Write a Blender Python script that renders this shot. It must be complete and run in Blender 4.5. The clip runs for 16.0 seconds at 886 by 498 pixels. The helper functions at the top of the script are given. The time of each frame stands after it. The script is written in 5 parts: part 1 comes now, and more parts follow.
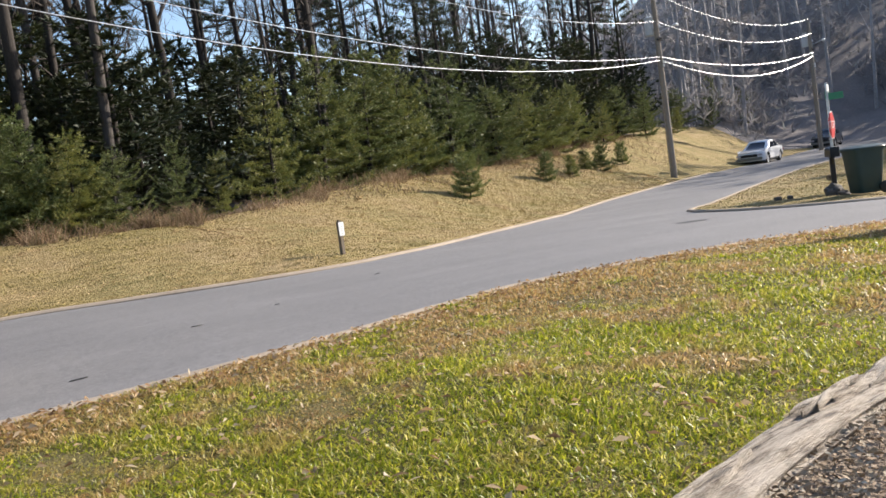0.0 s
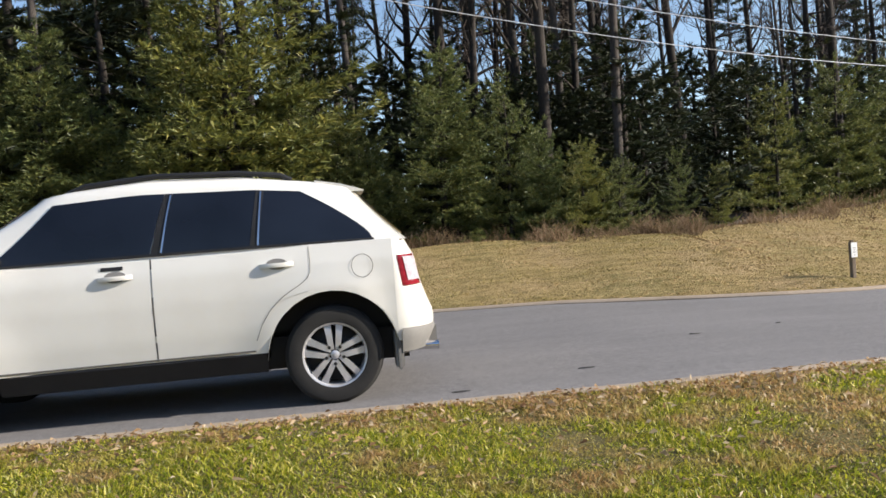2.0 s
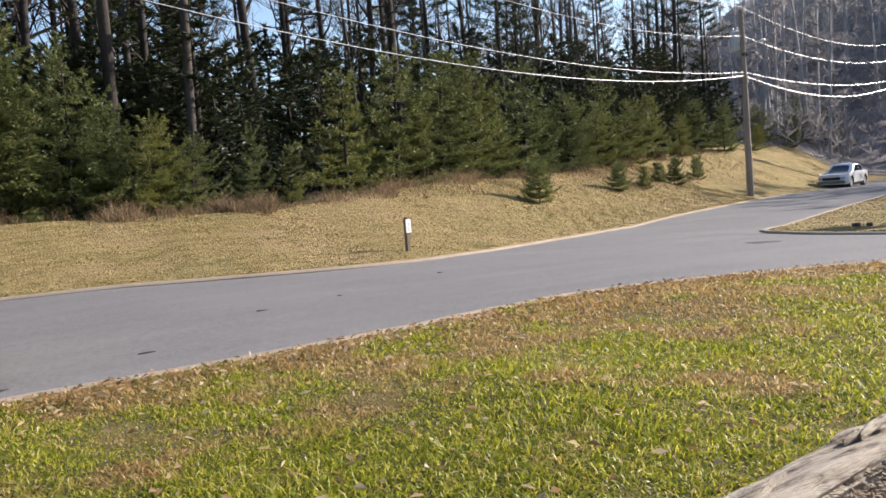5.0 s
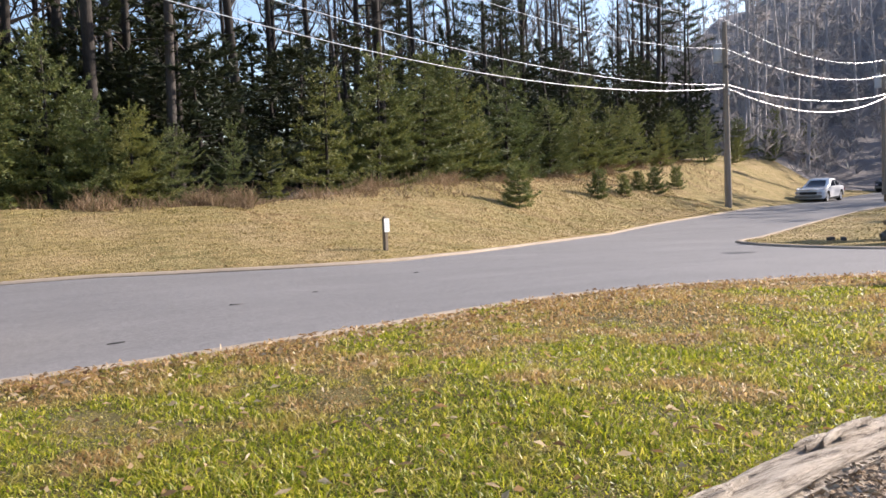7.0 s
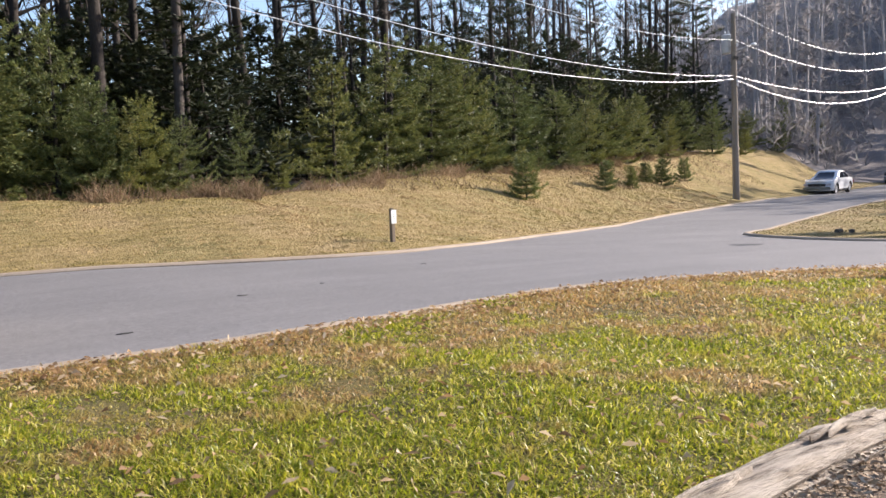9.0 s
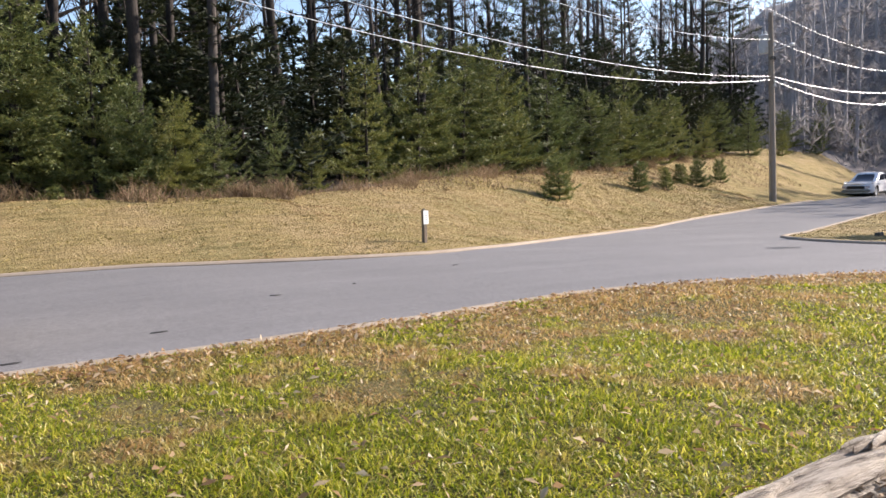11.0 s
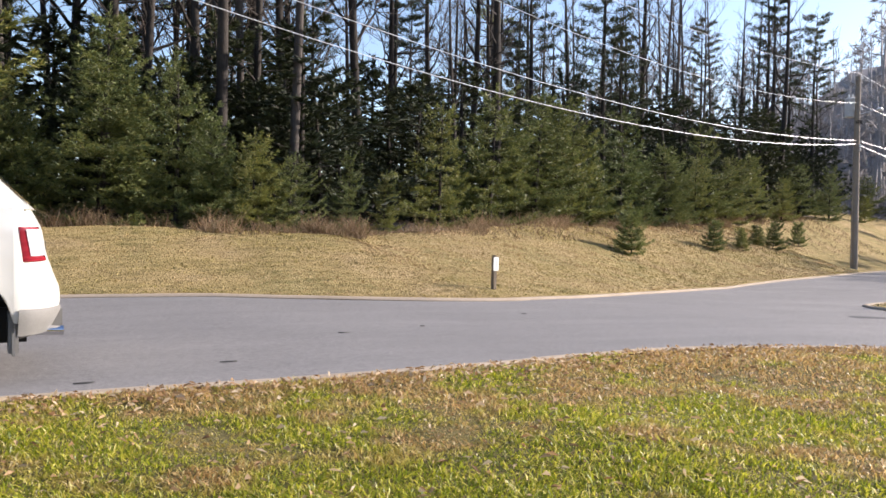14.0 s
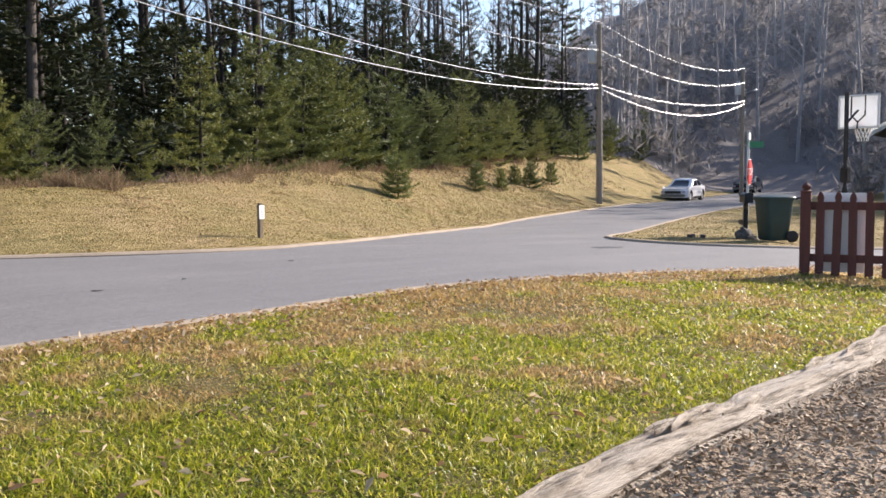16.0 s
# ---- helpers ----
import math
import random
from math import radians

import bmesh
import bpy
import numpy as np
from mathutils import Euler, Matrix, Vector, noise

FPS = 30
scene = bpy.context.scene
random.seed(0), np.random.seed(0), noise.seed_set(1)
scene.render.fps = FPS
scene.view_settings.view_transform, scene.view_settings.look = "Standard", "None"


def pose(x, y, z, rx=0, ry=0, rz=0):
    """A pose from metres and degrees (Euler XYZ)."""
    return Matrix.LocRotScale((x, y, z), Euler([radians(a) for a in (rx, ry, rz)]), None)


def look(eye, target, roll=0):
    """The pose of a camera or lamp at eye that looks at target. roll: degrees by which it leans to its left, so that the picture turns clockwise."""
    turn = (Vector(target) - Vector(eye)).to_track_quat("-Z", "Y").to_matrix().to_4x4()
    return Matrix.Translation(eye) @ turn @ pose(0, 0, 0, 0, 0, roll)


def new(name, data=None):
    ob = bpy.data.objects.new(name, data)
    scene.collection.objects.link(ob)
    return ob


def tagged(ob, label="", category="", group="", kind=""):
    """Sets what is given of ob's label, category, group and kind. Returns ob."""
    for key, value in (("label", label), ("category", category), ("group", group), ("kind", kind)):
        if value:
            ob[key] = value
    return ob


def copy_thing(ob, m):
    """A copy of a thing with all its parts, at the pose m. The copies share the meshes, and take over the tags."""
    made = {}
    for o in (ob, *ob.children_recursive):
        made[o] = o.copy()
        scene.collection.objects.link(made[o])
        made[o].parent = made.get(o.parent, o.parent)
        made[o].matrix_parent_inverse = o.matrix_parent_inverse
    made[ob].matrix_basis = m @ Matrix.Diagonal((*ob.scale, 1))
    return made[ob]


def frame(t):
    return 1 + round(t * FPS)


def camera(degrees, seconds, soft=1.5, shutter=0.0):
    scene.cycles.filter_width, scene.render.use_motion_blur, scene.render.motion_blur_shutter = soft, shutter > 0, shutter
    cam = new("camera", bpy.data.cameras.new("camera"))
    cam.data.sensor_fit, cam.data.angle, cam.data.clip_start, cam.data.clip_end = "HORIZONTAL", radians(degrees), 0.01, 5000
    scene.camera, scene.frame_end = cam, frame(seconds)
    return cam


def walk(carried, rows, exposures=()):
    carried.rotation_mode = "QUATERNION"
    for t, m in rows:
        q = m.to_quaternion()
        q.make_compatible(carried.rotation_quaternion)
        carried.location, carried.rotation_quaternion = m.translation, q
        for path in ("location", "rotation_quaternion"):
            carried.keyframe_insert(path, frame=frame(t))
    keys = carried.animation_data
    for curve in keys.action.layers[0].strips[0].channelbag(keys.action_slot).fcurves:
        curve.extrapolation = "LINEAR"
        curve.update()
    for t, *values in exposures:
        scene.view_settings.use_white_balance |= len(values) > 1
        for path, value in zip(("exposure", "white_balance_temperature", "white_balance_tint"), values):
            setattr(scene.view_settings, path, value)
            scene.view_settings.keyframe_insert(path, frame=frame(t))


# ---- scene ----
cam = camera(54.77, 16.0, soft=1.6, shutter=0.0)
PATH = [
    (0, look((0.389, -6.111, 1.043), (6.488, 1.764, 0.149), -8.19)),
    (0.5, look((0.333, -6.118, 1.065), (4.646, 2.891, 0.580), -5.57)),
    (1, look((0.269, -6.130, 1.064), (3.009, 3.483, 0.786), -4.73)),
    (1.5, look((0.214, -6.169, 1.069), (1.503, 3.745, 0.855), -5.27)),
    (2, look((0.197, -6.193, 1.065), (1.260, 3.749, 0.911), -4.66)),
    (2.5, look((0.217, -6.199, 1.060), (1.596, 3.696, 0.633), -4.45)),
    (3, look((0.246, -6.172, 1.051), (2.156, 3.622, 0.393), -4.90)),
    (3.5, look((0.328, -6.131, 1.042), (3.649, 3.268, 0.252), -4.37)),
    (4, look((0.377, -6.125, 1.047), (5.290, 2.544, 0.210), -5.02)),
    (4.5, look((0.381, -6.199, 1.049), (5.832, 2.145, 0.226), -4.98)),
    (4.7, look((0.367, -6.212, 1.049), (5.828, 2.127, 0.248), -4.85)),
    (7, look((0.393, -6.224, 1.025), (6.066, 1.974, 0.241), -2.68)),
    (7.5, look((0.389, -6.228, 1.031), (6.053, 1.975, 0.237), -2.49)),
    (8, look((0.393, -6.233, 1.028), (6.016, 1.996, 0.209), -2.53)),
    (8.5, look((0.389, -6.231, 1.025), (5.994, 2.005, 0.157), -2.52)),
    (9, look((0.386, -6.238, 1.024), (5.983, 2.002, 0.147), -2.65)),
    (9.5, look((0.405, -6.239, 1.031), (5.966, 2.024, 0.131), -2.35)),
    (9.7, look((0.414, -6.238, 1.034), (5.918, 2.058, 0.097), -2.35)),
    (11.8, look((0.391, -6.195, 1.026), (5.650, 2.272, 0.222), -2.39)),
    (12, look((0.404, -6.195, 1.033), (5.779, 2.200, 0.240), -2.41)),
    (12.5, look((0.423, -6.208, 1.044), (5.661, 2.276, 0.283), -2.41)),
    (13, look((0.398, -6.190, 1.035), (5.353, 2.462, 0.269), -2.64)),
    (13.5, look((0.384, -6.136, 1.022), (5.171, 2.608, 0.229), -0.55)),
    (14, look((0.380, -6.113, 1.012), (5.026, 2.737, 0.710), 0.71)),
    (14.5, look((0.396, -6.150, 1.015), (5.329, 2.512, 0.229), -2.02)),
    (15, look((0.362, -6.272, 1.019), (6.593, 1.479, -0.027), -0.79)),
    (15.5, look((0.412, -6.252, 1.019), (7.146, 1.077, 0.046), -0.77)),
    (16, look((0.404, -6.258, 1.022), (7.171, 1.045, 0.081), -0.79)),
]
walk(cam, PATH, [(0.0, 1.1, 6500, 13), (0.5, 1.05, 6500, 13), (1.0, 0.98, 6500, 13), (1.5, 0.92, 6500, 13), (2.5, 0.75, 6500, 13), (3.5, 0.5, 6500, 13), (4.0, 0.72, 6500, 14), (4.5, 0.9, 6500, 15), (4.7, 0.95, 6500, 15), (7.0, 1.22, 6500, 18), (13.0, 1.2, 6500, 18), (14.0, 1.2, 6500, 18), (16.0, 1.2, 6500, 17)])

# ---- light ----
SUN_AZ, SUN_EL = radians(-11), radians(25)
world = bpy.data.worlds.new("sky")
scene.world = world
world.use_nodes = True
wn = world.node_tree
sky = wn.nodes.new("ShaderNodeTexSky")
sky.sky_type, sky.sun_disc = "NISHITA", False
sky.sun_elevation, sky.sun_rotation = SUN_EL, radians(90) - SUN_AZ
sky.air_density, sky.dust_density, sky.ozone_density = 1.0, 0.9, 2.2
bg = wn.nodes["Background"]
bg.inputs["Strength"].default_value = 0.11
wn.links.new(sky.outputs[0], bg.inputs["Color"])
sun_data = bpy.data.lights.new("sun", "SUN")
sun_data.energy, sun_data.angle, sun_data.color = 4.6, radians(0.6), (1.0, 0.93, 0.82)
sun = new("sun", sun_data)
sun.matrix_world = look((60 * math.cos(SUN_AZ), 60 * math.sin(SUN_AZ), 60 * math.tan(SUN_EL)), (0, 0, 0))

# ---- materials ----
def material(name, rough=0.8, metal=0.0, spec=0.5):
    m = bpy.data.materials.new(name)
    m.use_nodes = True
    b = m.node_tree.nodes["Principled BSDF"]
    b.inputs["Roughness"].default_value = rough
    b.inputs["Metallic"].default_value = metal
    b.inputs["Specular IOR Level"].default_value = spec
    return m, m.node_tree, b


def node(nt, kind, **values):
    n = nt.nodes.new(kind)
    for key, value in values.items():
        n.inputs[key.replace("_", " ")].default_value = value
    return n


def where(nt, scale=(1, 1, 1), obj=True):
    tc = nt.nodes.new("ShaderNodeTexCoord")
    mp = nt.nodes.new("ShaderNodeMapping")
    mp.inputs["Scale"].default_value = scale
    nt.links.new(tc.outputs["Object"], mp.inputs["Vector"])
    return mp.outputs[0]


def noise_tex(nt, vec, scale, detail=4.0, rough=0.55):
    n = node(nt, "ShaderNodeTexNoise", Scale=scale, Detail=detail, Roughness=rough)
    nt.links.new(vec, n.inputs["Vector"])
    return n.outputs["Fac"]


def ramp(nt, fac, stops):
    r = nt.nodes.new("ShaderNodeValToRGB")
    e = r.color_ramp.elements
    while len(e) < len(stops):
        e.new(0.5)
    for el, (p, c) in zip(e, stops):
        el.position, el.color = p, (c[0], c[1], c[2], 1)
    nt.links.new(fac, r.inputs[0])
    return r.outputs[0]


def mix(nt, fac, a, b, mode="MIX"):
    m = nt.nodes.new("ShaderNodeMix")
    m.data_type, m.blend_type = "RGBA", mode
    for sock, v in ((m.inputs[0], fac), (m.inputs[6], a), (m.inputs[7], b)):
        if isinstance(v, (int, float)):
            sock.default_value = v
        elif isinstance(v, tuple):
            sock.default_value = (*v[:3], 1)
        else:
            nt.links.new(v, sock)
    return m.outputs[2]


def bump(nt, b, height, strength=0.4, distance=0.01):
    n = nt.nodes.new("ShaderNodeBump")
    n.inputs["Strength"].default_value, n.inputs["Distance"].default_value = strength, distance
    nt.links.new(height, n.inputs["Height"])
    nt.links.new(n.outputs[0], b.inputs["Normal"])


def speckled(name, dark, light, scale=3.0, fine=60.0, rough=0.8, metal=0.0, strength=0.3, dist=0.004, stretch=(1, 1, 1), spec=0.4):
    """Two scales of variation between two colours, with fine relief."""
    m, nt, b = material(name, rough, metal, spec)
    v = where(nt, stretch)
    big, small = noise_tex(nt, v, scale), noise_tex(nt, v, fine, 3)
    mid = tuple((p + q) / 2 for p, q in zip(dark, light))
    c = ramp(nt, big, [(0.3, dark), (0.5, mid), (0.72, light)])
    c = mix(nt, 0.5, c, ramp(nt, small, [(0.3, dark), (0.7, light)]))
    nt.links.new(c, b.inputs["Base Color"])
    bump(nt, b, small, strength, dist)
    return m


def per_piece(name, colours, rough=0.8, spec=0.3, through_light=0.0, by_object=False):
    """A colour of its own for each loose piece of a mesh."""
    m, nt, b = material(name, rough, 0.0, spec)
    g = nt.nodes.new("ShaderNodeNewGeometry")
    n = len(colours)
    c = ramp(nt, g.outputs["Random Per Island"], [(i / max(1, n - 1), col) for i, col in enumerate(colours)])
    big = noise_tex(nt, where(nt), 0.35, 3)
    c = mix(nt, 1.0, c, ramp(nt, big, [(0.3, (0.7, 0.7, 0.7)), (0.7, (1.0, 1.0, 1.0))]), "MULTIPLY")
    if by_object:
        oi = nt.nodes.new("ShaderNodeObjectInfo")
        c = mix(nt, 1.0, c, ramp(nt, oi.outputs["Random"], [(0.0, (0.74, 0.80, 0.80)), (0.5, (0.97, 0.97, 0.92)), (1.0, (1.25, 1.14, 0.9))]), "MULTIPLY")
    nt.links.new(c, b.inputs["Base Color"])
    if through_light:
        t = nt.nodes.new("ShaderNodeBsdfTranslucent")
        nt.links.new(c, t.inputs["Color"])
        s = nt.nodes.new("ShaderNodeMixShader")
        s.inputs[0].default_value = through_light
        nt.links.new(b.outputs[0], s.inputs[1])
        nt.links.new(t.outputs[0], s.inputs[2])
        nt.links.new(s.outputs[0], nt.nodes["Material Output"].inputs["Surface"])
    return m


# asphalt: worn grey, pale aggregate, tar flecks, faint long streaks
ASPHALT, nt, b = material("asphalt", 0.85, 0, 0.35)
v = where(nt)
c = ramp(nt, noise_tex(nt, v, 0.5, 5), [(0.3, (0.112, 0.106, 0.105)), (0.7, (0.215, 0.205, 0.198))])
c = mix(nt, 0.5, c, ramp(nt, noise_tex(nt, where(nt, (0.15, 2.2, 1)), 1.0, 4), [(0.35, (0.125, 0.119, 0.118)), (0.65, (0.232, 0.222, 0.215))]))
fine = noise_tex(nt, v, 140, 2)
c = mix(nt, 0.35, c, ramp(nt, noise_tex(nt, v, 22, 4, 0.7), [(0.36, (0.07, 0.068, 0.068)), (0.66, (0.30, 0.285, 0.275))]))
c = mix(nt, 0.4, c, ramp(nt, fine, [(0.35, (0.06, 0.058, 0.058)), (0.7, (0.31, 0.30, 0.29))]))
nt.links.new(c, b.inputs["Base Color"])
bump(nt, b, fine, 0.5, 0.004)
CONCRETE = speckled("concrete", (0.24, 0.19, 0.135), (0.40, 0.325, 0.245), 1.5, 40, 0.9)

# turf: green and straw-coloured patches over soil
TURF, nt, b = material("turf", 0.95, 0, 0.2)
v = where(nt)
c = ramp(nt, noise_tex(nt, v, 0.55, 6, 0.6), [(0.36, (0.16, 0.165, 0.034)), (0.5, (0.28, 0.215, 0.06)), (0.64, (0.41, 0.29, 0.15))])
c = mix(nt, 0.5, c, ramp(nt, noise_tex(nt, v, 18, 4), [(0.3, (0.11, 0.09, 0.028)), (0.7, (0.45, 0.335, 0.17))]))
c = mix(nt, 0.45, c, ramp(nt, noise_tex(nt, where(nt, (0.6, 1.6, 1)), 3.2, 6, 0.7), [(0.34, (0.10, 0.085, 0.03)), (0.5, (0.33, 0.24, 0.105)), (0.68, (0.56, 0.42, 0.22))]))
nt.links.new(c, b.inputs["Base Color"])
bump(nt, b, noise_tex(nt, v, 30, 6, 0.7), 1.0, 0.06)

LITTER = speckled("leaf_litter", (0.055, 0.045, 0.038), (0.16, 0.13, 0.105), 2.5, 30, 0.95, 0, 0.9, 0.04)

# litter of the far ground, paled so that its colour carries the haze
HAZED_LITTER = speckled("hazed_leaf_litter", (0.14, 0.122, 0.112), (0.27, 0.235, 0.215), 0.4, 6, 0.95, 0, 0.9, 0.1)

LAWN_SOIL = speckled("lawn_thatch", (0.050, 0.048, 0.012), (0.20, 0.150, 0.042), 4, 60, 0.95, 0, 0.9, 0.03)

# ---- ground, road, kerbs ----
GROUND_X = [-700, -80, 0, 3, 8.5, 19, 35, 50, 90, 700]
GROUND_Z = [1.0, 0.25, -0.08, -0.065, -0.24, -0.765, -0.965, -1.27, -1.5, -1.5]
FAR = [(-90, 8.5), (-30, 7.6), (-10, 7.0), (0, 6.7), (1.5, 6.5), (3.4, 5.95), (4.8, 5.6), (7.2, 5.2), (9.2, 5.95), (11.7, 7.4), (21, 12.95), (28, 15.9), (34, 18.35), (39, 20.5), (52, 25.6), (80, 36)]
NEAR = [(-90, 0.6), (-30, -0.1), (-10, -0.4), (-2, -0.43), (0, -0.42), (1.3, -0.5), (2.7, -0.6), (3.6, -0.5), (4.8, -0.2), (6, 0.03), (7, -0.08), (8.6, -0.45), (10.4, -0.88), (12, -1.3), (16, -2.6), (34, -9)]
ISLAND = [(34, -5.0), (22, -1.0), (17.6, 0.8), (16.2, 2.2), (15.85, 3.4), (15.9, 4.7), (16.6, 5.8), (17.9, 6.5), (20.5, 7.5), (26.1, 9.75), (37.6, 13.9), (60, 20.5), (80, 25)]


def smooth(points, rounds=2):
    for _ in range(rounds):
        out = [points[0]]
        for (ax, ay), (bx, by) in zip(points, points[1:]):
            out += [(ax * 0.75 + bx * 0.25, ay * 0.75 + by * 0.25), (ax * 0.25 + bx * 0.75, ay * 0.25 + by * 0.75)]
        points = out + [points[-1]]
    return points


far_line, near_line, island_line = smooth(FAR), smooth(NEAR), smooth(ISLAND)
ROAD_EDGE = np.array(far_line + island_line[::-1] + near_line[::-1])


def outside(x, y):
    """Metres from the road's edge: positive on the verge, negative on the road."""
    x, y = np.asarray(x, float), np.asarray(y, float)
    best, inside = np.full(x.shape, 1e9), np.zeros(x.shape, bool)
    a = ROAD_EDGE
    for (ax, ay), (bx, by) in zip(a, np.roll(a, -1, 0)):
        dx, dy = bx - ax, by - ay
        t = np.clip(((x - ax) * dx + (y - ay) * dy) / (dx * dx + dy * dy + 1e-12), 0, 1)
        best = np.minimum(best, np.hypot(x - ax - t * dx, y - ay - t * dy))
        if dy:
            inside ^= ((ay > y) != (by > y)) & (x < ax + (y - ay) / dy * dx)
    return np.where(inside, -best, best)


far_arr = np.array(far_line)


def road_z(x):
    return np.interp(x, GROUND_X, GROUND_Z)


def ground_z(x, y, s=None):
    x, y = np.asarray(x, float), np.asarray(y, float)
    s = outside(x, y) if s is None else s
    z = road_z(x) + np.interp(s, [-0.2, 0.2], [-0.12, 0.035])
    bank = np.clip(y - np.interp(x, far_arr[:, 0], far_arr[:, 1]) > 0, 0, 1) * np.clip(s, 0, None)
    rise = np.interp(x, [-20, 8, 15, 30, 48, 80], [0.84, 0.90, 1.55, 2.0, 3.2, 4.0])
    u = np.clip(bank / np.interp(x, [8, 20, 40], [5.2, 5.6, 7.0]), 0, 1)
    z = z + rise * (0.55 * u + 0.45 * u * u * (3 - 2 * u)) + np.clip(bank - 7, 0, 60) * 0.03
    bumps = 0.03 * np.sin(x * 1.3 + y * 0.7) * np.sin(y * 1.1 - x * 0.5) + 0.015 * np.sin(x * 3.1 + 1.0) * np.sin(y * 2.7)
    hill = np.clip(np.hypot(x - 20, y - 5) - 62, 0, 75) * np.interp(x - 0.8 * y, [30, 70], [0.0, 0.42])
    return z + bumps * np.clip(s - 0.2, 0, 1) + hill


def spread(lo, hi, step, reach, grow=1.35):
    vals, d, w = list(np.arange(lo, hi + 1e-6, step)), step, 0
    a, c = lo, hi
    while a > -reach or c < reach:
        d *= grow
        a, c = a - d, c + d
        vals = [a] + vals + [c]
    return np.array(vals)


def sheet(name, xs, ys, zfun, keep=None):
    gx, gy = np.meshgrid(xs, ys)
    s = outside(gx, gy)
    gz = zfun(gx, gy, s)
    w = len(xs)
    verts = np.stack([gx.ravel(), gy.ravel(), gz.ravel()], 1)
    ok = np.ones(s.size, bool) if keep is None else keep(s.ravel())
    faces = []
    for j in range(len(ys) - 1):
        for i in range(w - 1):
            a = j * w + i
            q = (a, a + 1, a + w + 1, a + w)
            if any(ok[k] for k in q):
                faces.append(q)
    used = sorted({k for f in faces for k in f})
    re = {k: n for n, k in enumerate(used)}
    me = bpy.data.meshes.new(name)
    me.from_pydata(verts[used].tolist(), [], [[re[k] for k in f] for f in faces])
    me.polygons.foreach_set("use_smooth", [True] * len(me.polygons))
    return me


def part(name, bm, material, parent=None, label="", smooth_faces=True):
    me = bpy.data.meshes.new(name)
    bm.to_mesh(me)
    bm.free()
    me.materials.append(material)
    if smooth_faces:
        me.polygons.foreach_set("use_smooth", [True] * len(me.polygons))
        me.set_sharp_from_angle(angle=radians(38))
    ob = new(name, me)
    if parent:
        ob.parent = parent
    if label:
        ob["label"] = label
    return ob


me = sheet("ground", spread(-10, 30, 0.22, 700), spread(-9, 18, 0.22, 700), lambda x, y, s: ground_z(x, y, s))
me.materials.append(TURF)
me.materials.append(LITTER)
me.materials.append(LAWN_SOIL)
me.materials.append(HAZED_LITTER)
for p in me.polygons:
    cx, cy = p.center.x, p.center.y
    woods = cy - np.interp(cx, far_arr[:, 0], far_arr[:, 1]) > np.interp(cx, [-20, 14, 60], [6.4, 6.4, 9.0])
    if woods and cx < 62:
        p.material_index = 1
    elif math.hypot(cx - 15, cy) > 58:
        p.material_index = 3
    elif cy < np.interp(cx, [q[0] for q in near_line], [q[1] for q in near_line]) and math.hypot(cx - 0.3, cy + 6.2) < 10.5:
        p.material_index = 2
tagged(new("ground", me), "patchy green and straw-brown winter lawn", "lawn", kind="structure")
me = sheet("road", spread(-10, 30, 0.4, 110), spread(-8, 18, 0.4, 60), lambda x, y, s: road_z(x) + 0.004 * np.sin(x * 0.9) * np.sin(y * 1.3), lambda s: s < 0.05)
me.materials.append(ASPHALT)
tagged(new("road", me), "worn grey asphalt road with a side street", "road", kind="structure")


def ribbon(line, profile, name, material, label, flip=1):
    """A kerb swept along a line; profile: (outward, up)."""
    bm = bmesh.new()
    dense = []
    for (ax, ay), (bx, by) in zip(line, line[1:]):
        n = max(1, int(math.hypot(bx - ax, by - ay) / 0.5))
        dense += [(ax + (bx - ax) * k / n, ay + (by - ay) * k / n) for k in range(n)]
    dense.append(line[-1])
    rows = []
    for i, (x, y) in enumerate(dense):
        (px, py), (qx, qy) = dense[max(0, i - 1)], dense[min(len(dense) - 1, i + 1)]
        l = math.hypot(qx - px, qy - py) or 1
        nx, ny = -(qy - py) / l * flip, (qx - px) / l * flip
        z = float(road_z(x))
        wob = 0.012 * math.sin(i * 1.7) + 0.01 * math.sin(i * 0.45)
        rows.append([bm.verts.new((x + nx * (o + wob), y + ny * (o + wob), z + u)) for o, u in profile])
    for a, c in zip(rows, rows[1:]):
        for k in range(len(profile) - 1):
            bm.faces.new((a[k], a[k + 1], c[k + 1], c[k]))
    bmesh.ops.recalc_face_normals(bm, faces=bm.faces)
    return tagged(part(name, bm, material), label, "kerb", kind="structure")


KERB = [(0.0, -0.10), (0.0, 0.012), (0.02, 0.03), (0.04, 0.042), (0.10, 0.046), (0.13, 0.03), (0.13, -0.12)]
ribbon(far_line, KERB, "kerb_far", CONCRETE, "low tan concrete kerb along the banked verge", 1)
ribbon(near_line, KERB, "kerb_near", CONCRETE, "low weathered concrete kerb along the lawn", -1)
ribbon(island_line, KERB, "kerb_corner", CONCRETE, "rounded concrete kerb of the street corner", -1)

# ---- vehicles ----
def paint(name, colour, dirt, rough=0.28):
    m, nt, b = material(name, rough, 0.0, 0.5)
    v = where(nt)
    c = mix(nt, ramp(nt, noise_tex(nt, v, 2.2, 5), [(0.45, (0, 0, 0)), (0.8, (0.35, 0.35, 0.35))]), colour, dirt)
    nt.links.new(c, b.inputs["Base Color"])
    b.inputs["Coat Weight"].default_value = 0.6
    b.inputs["Coat Roughness"].default_value = 0.08
    return m


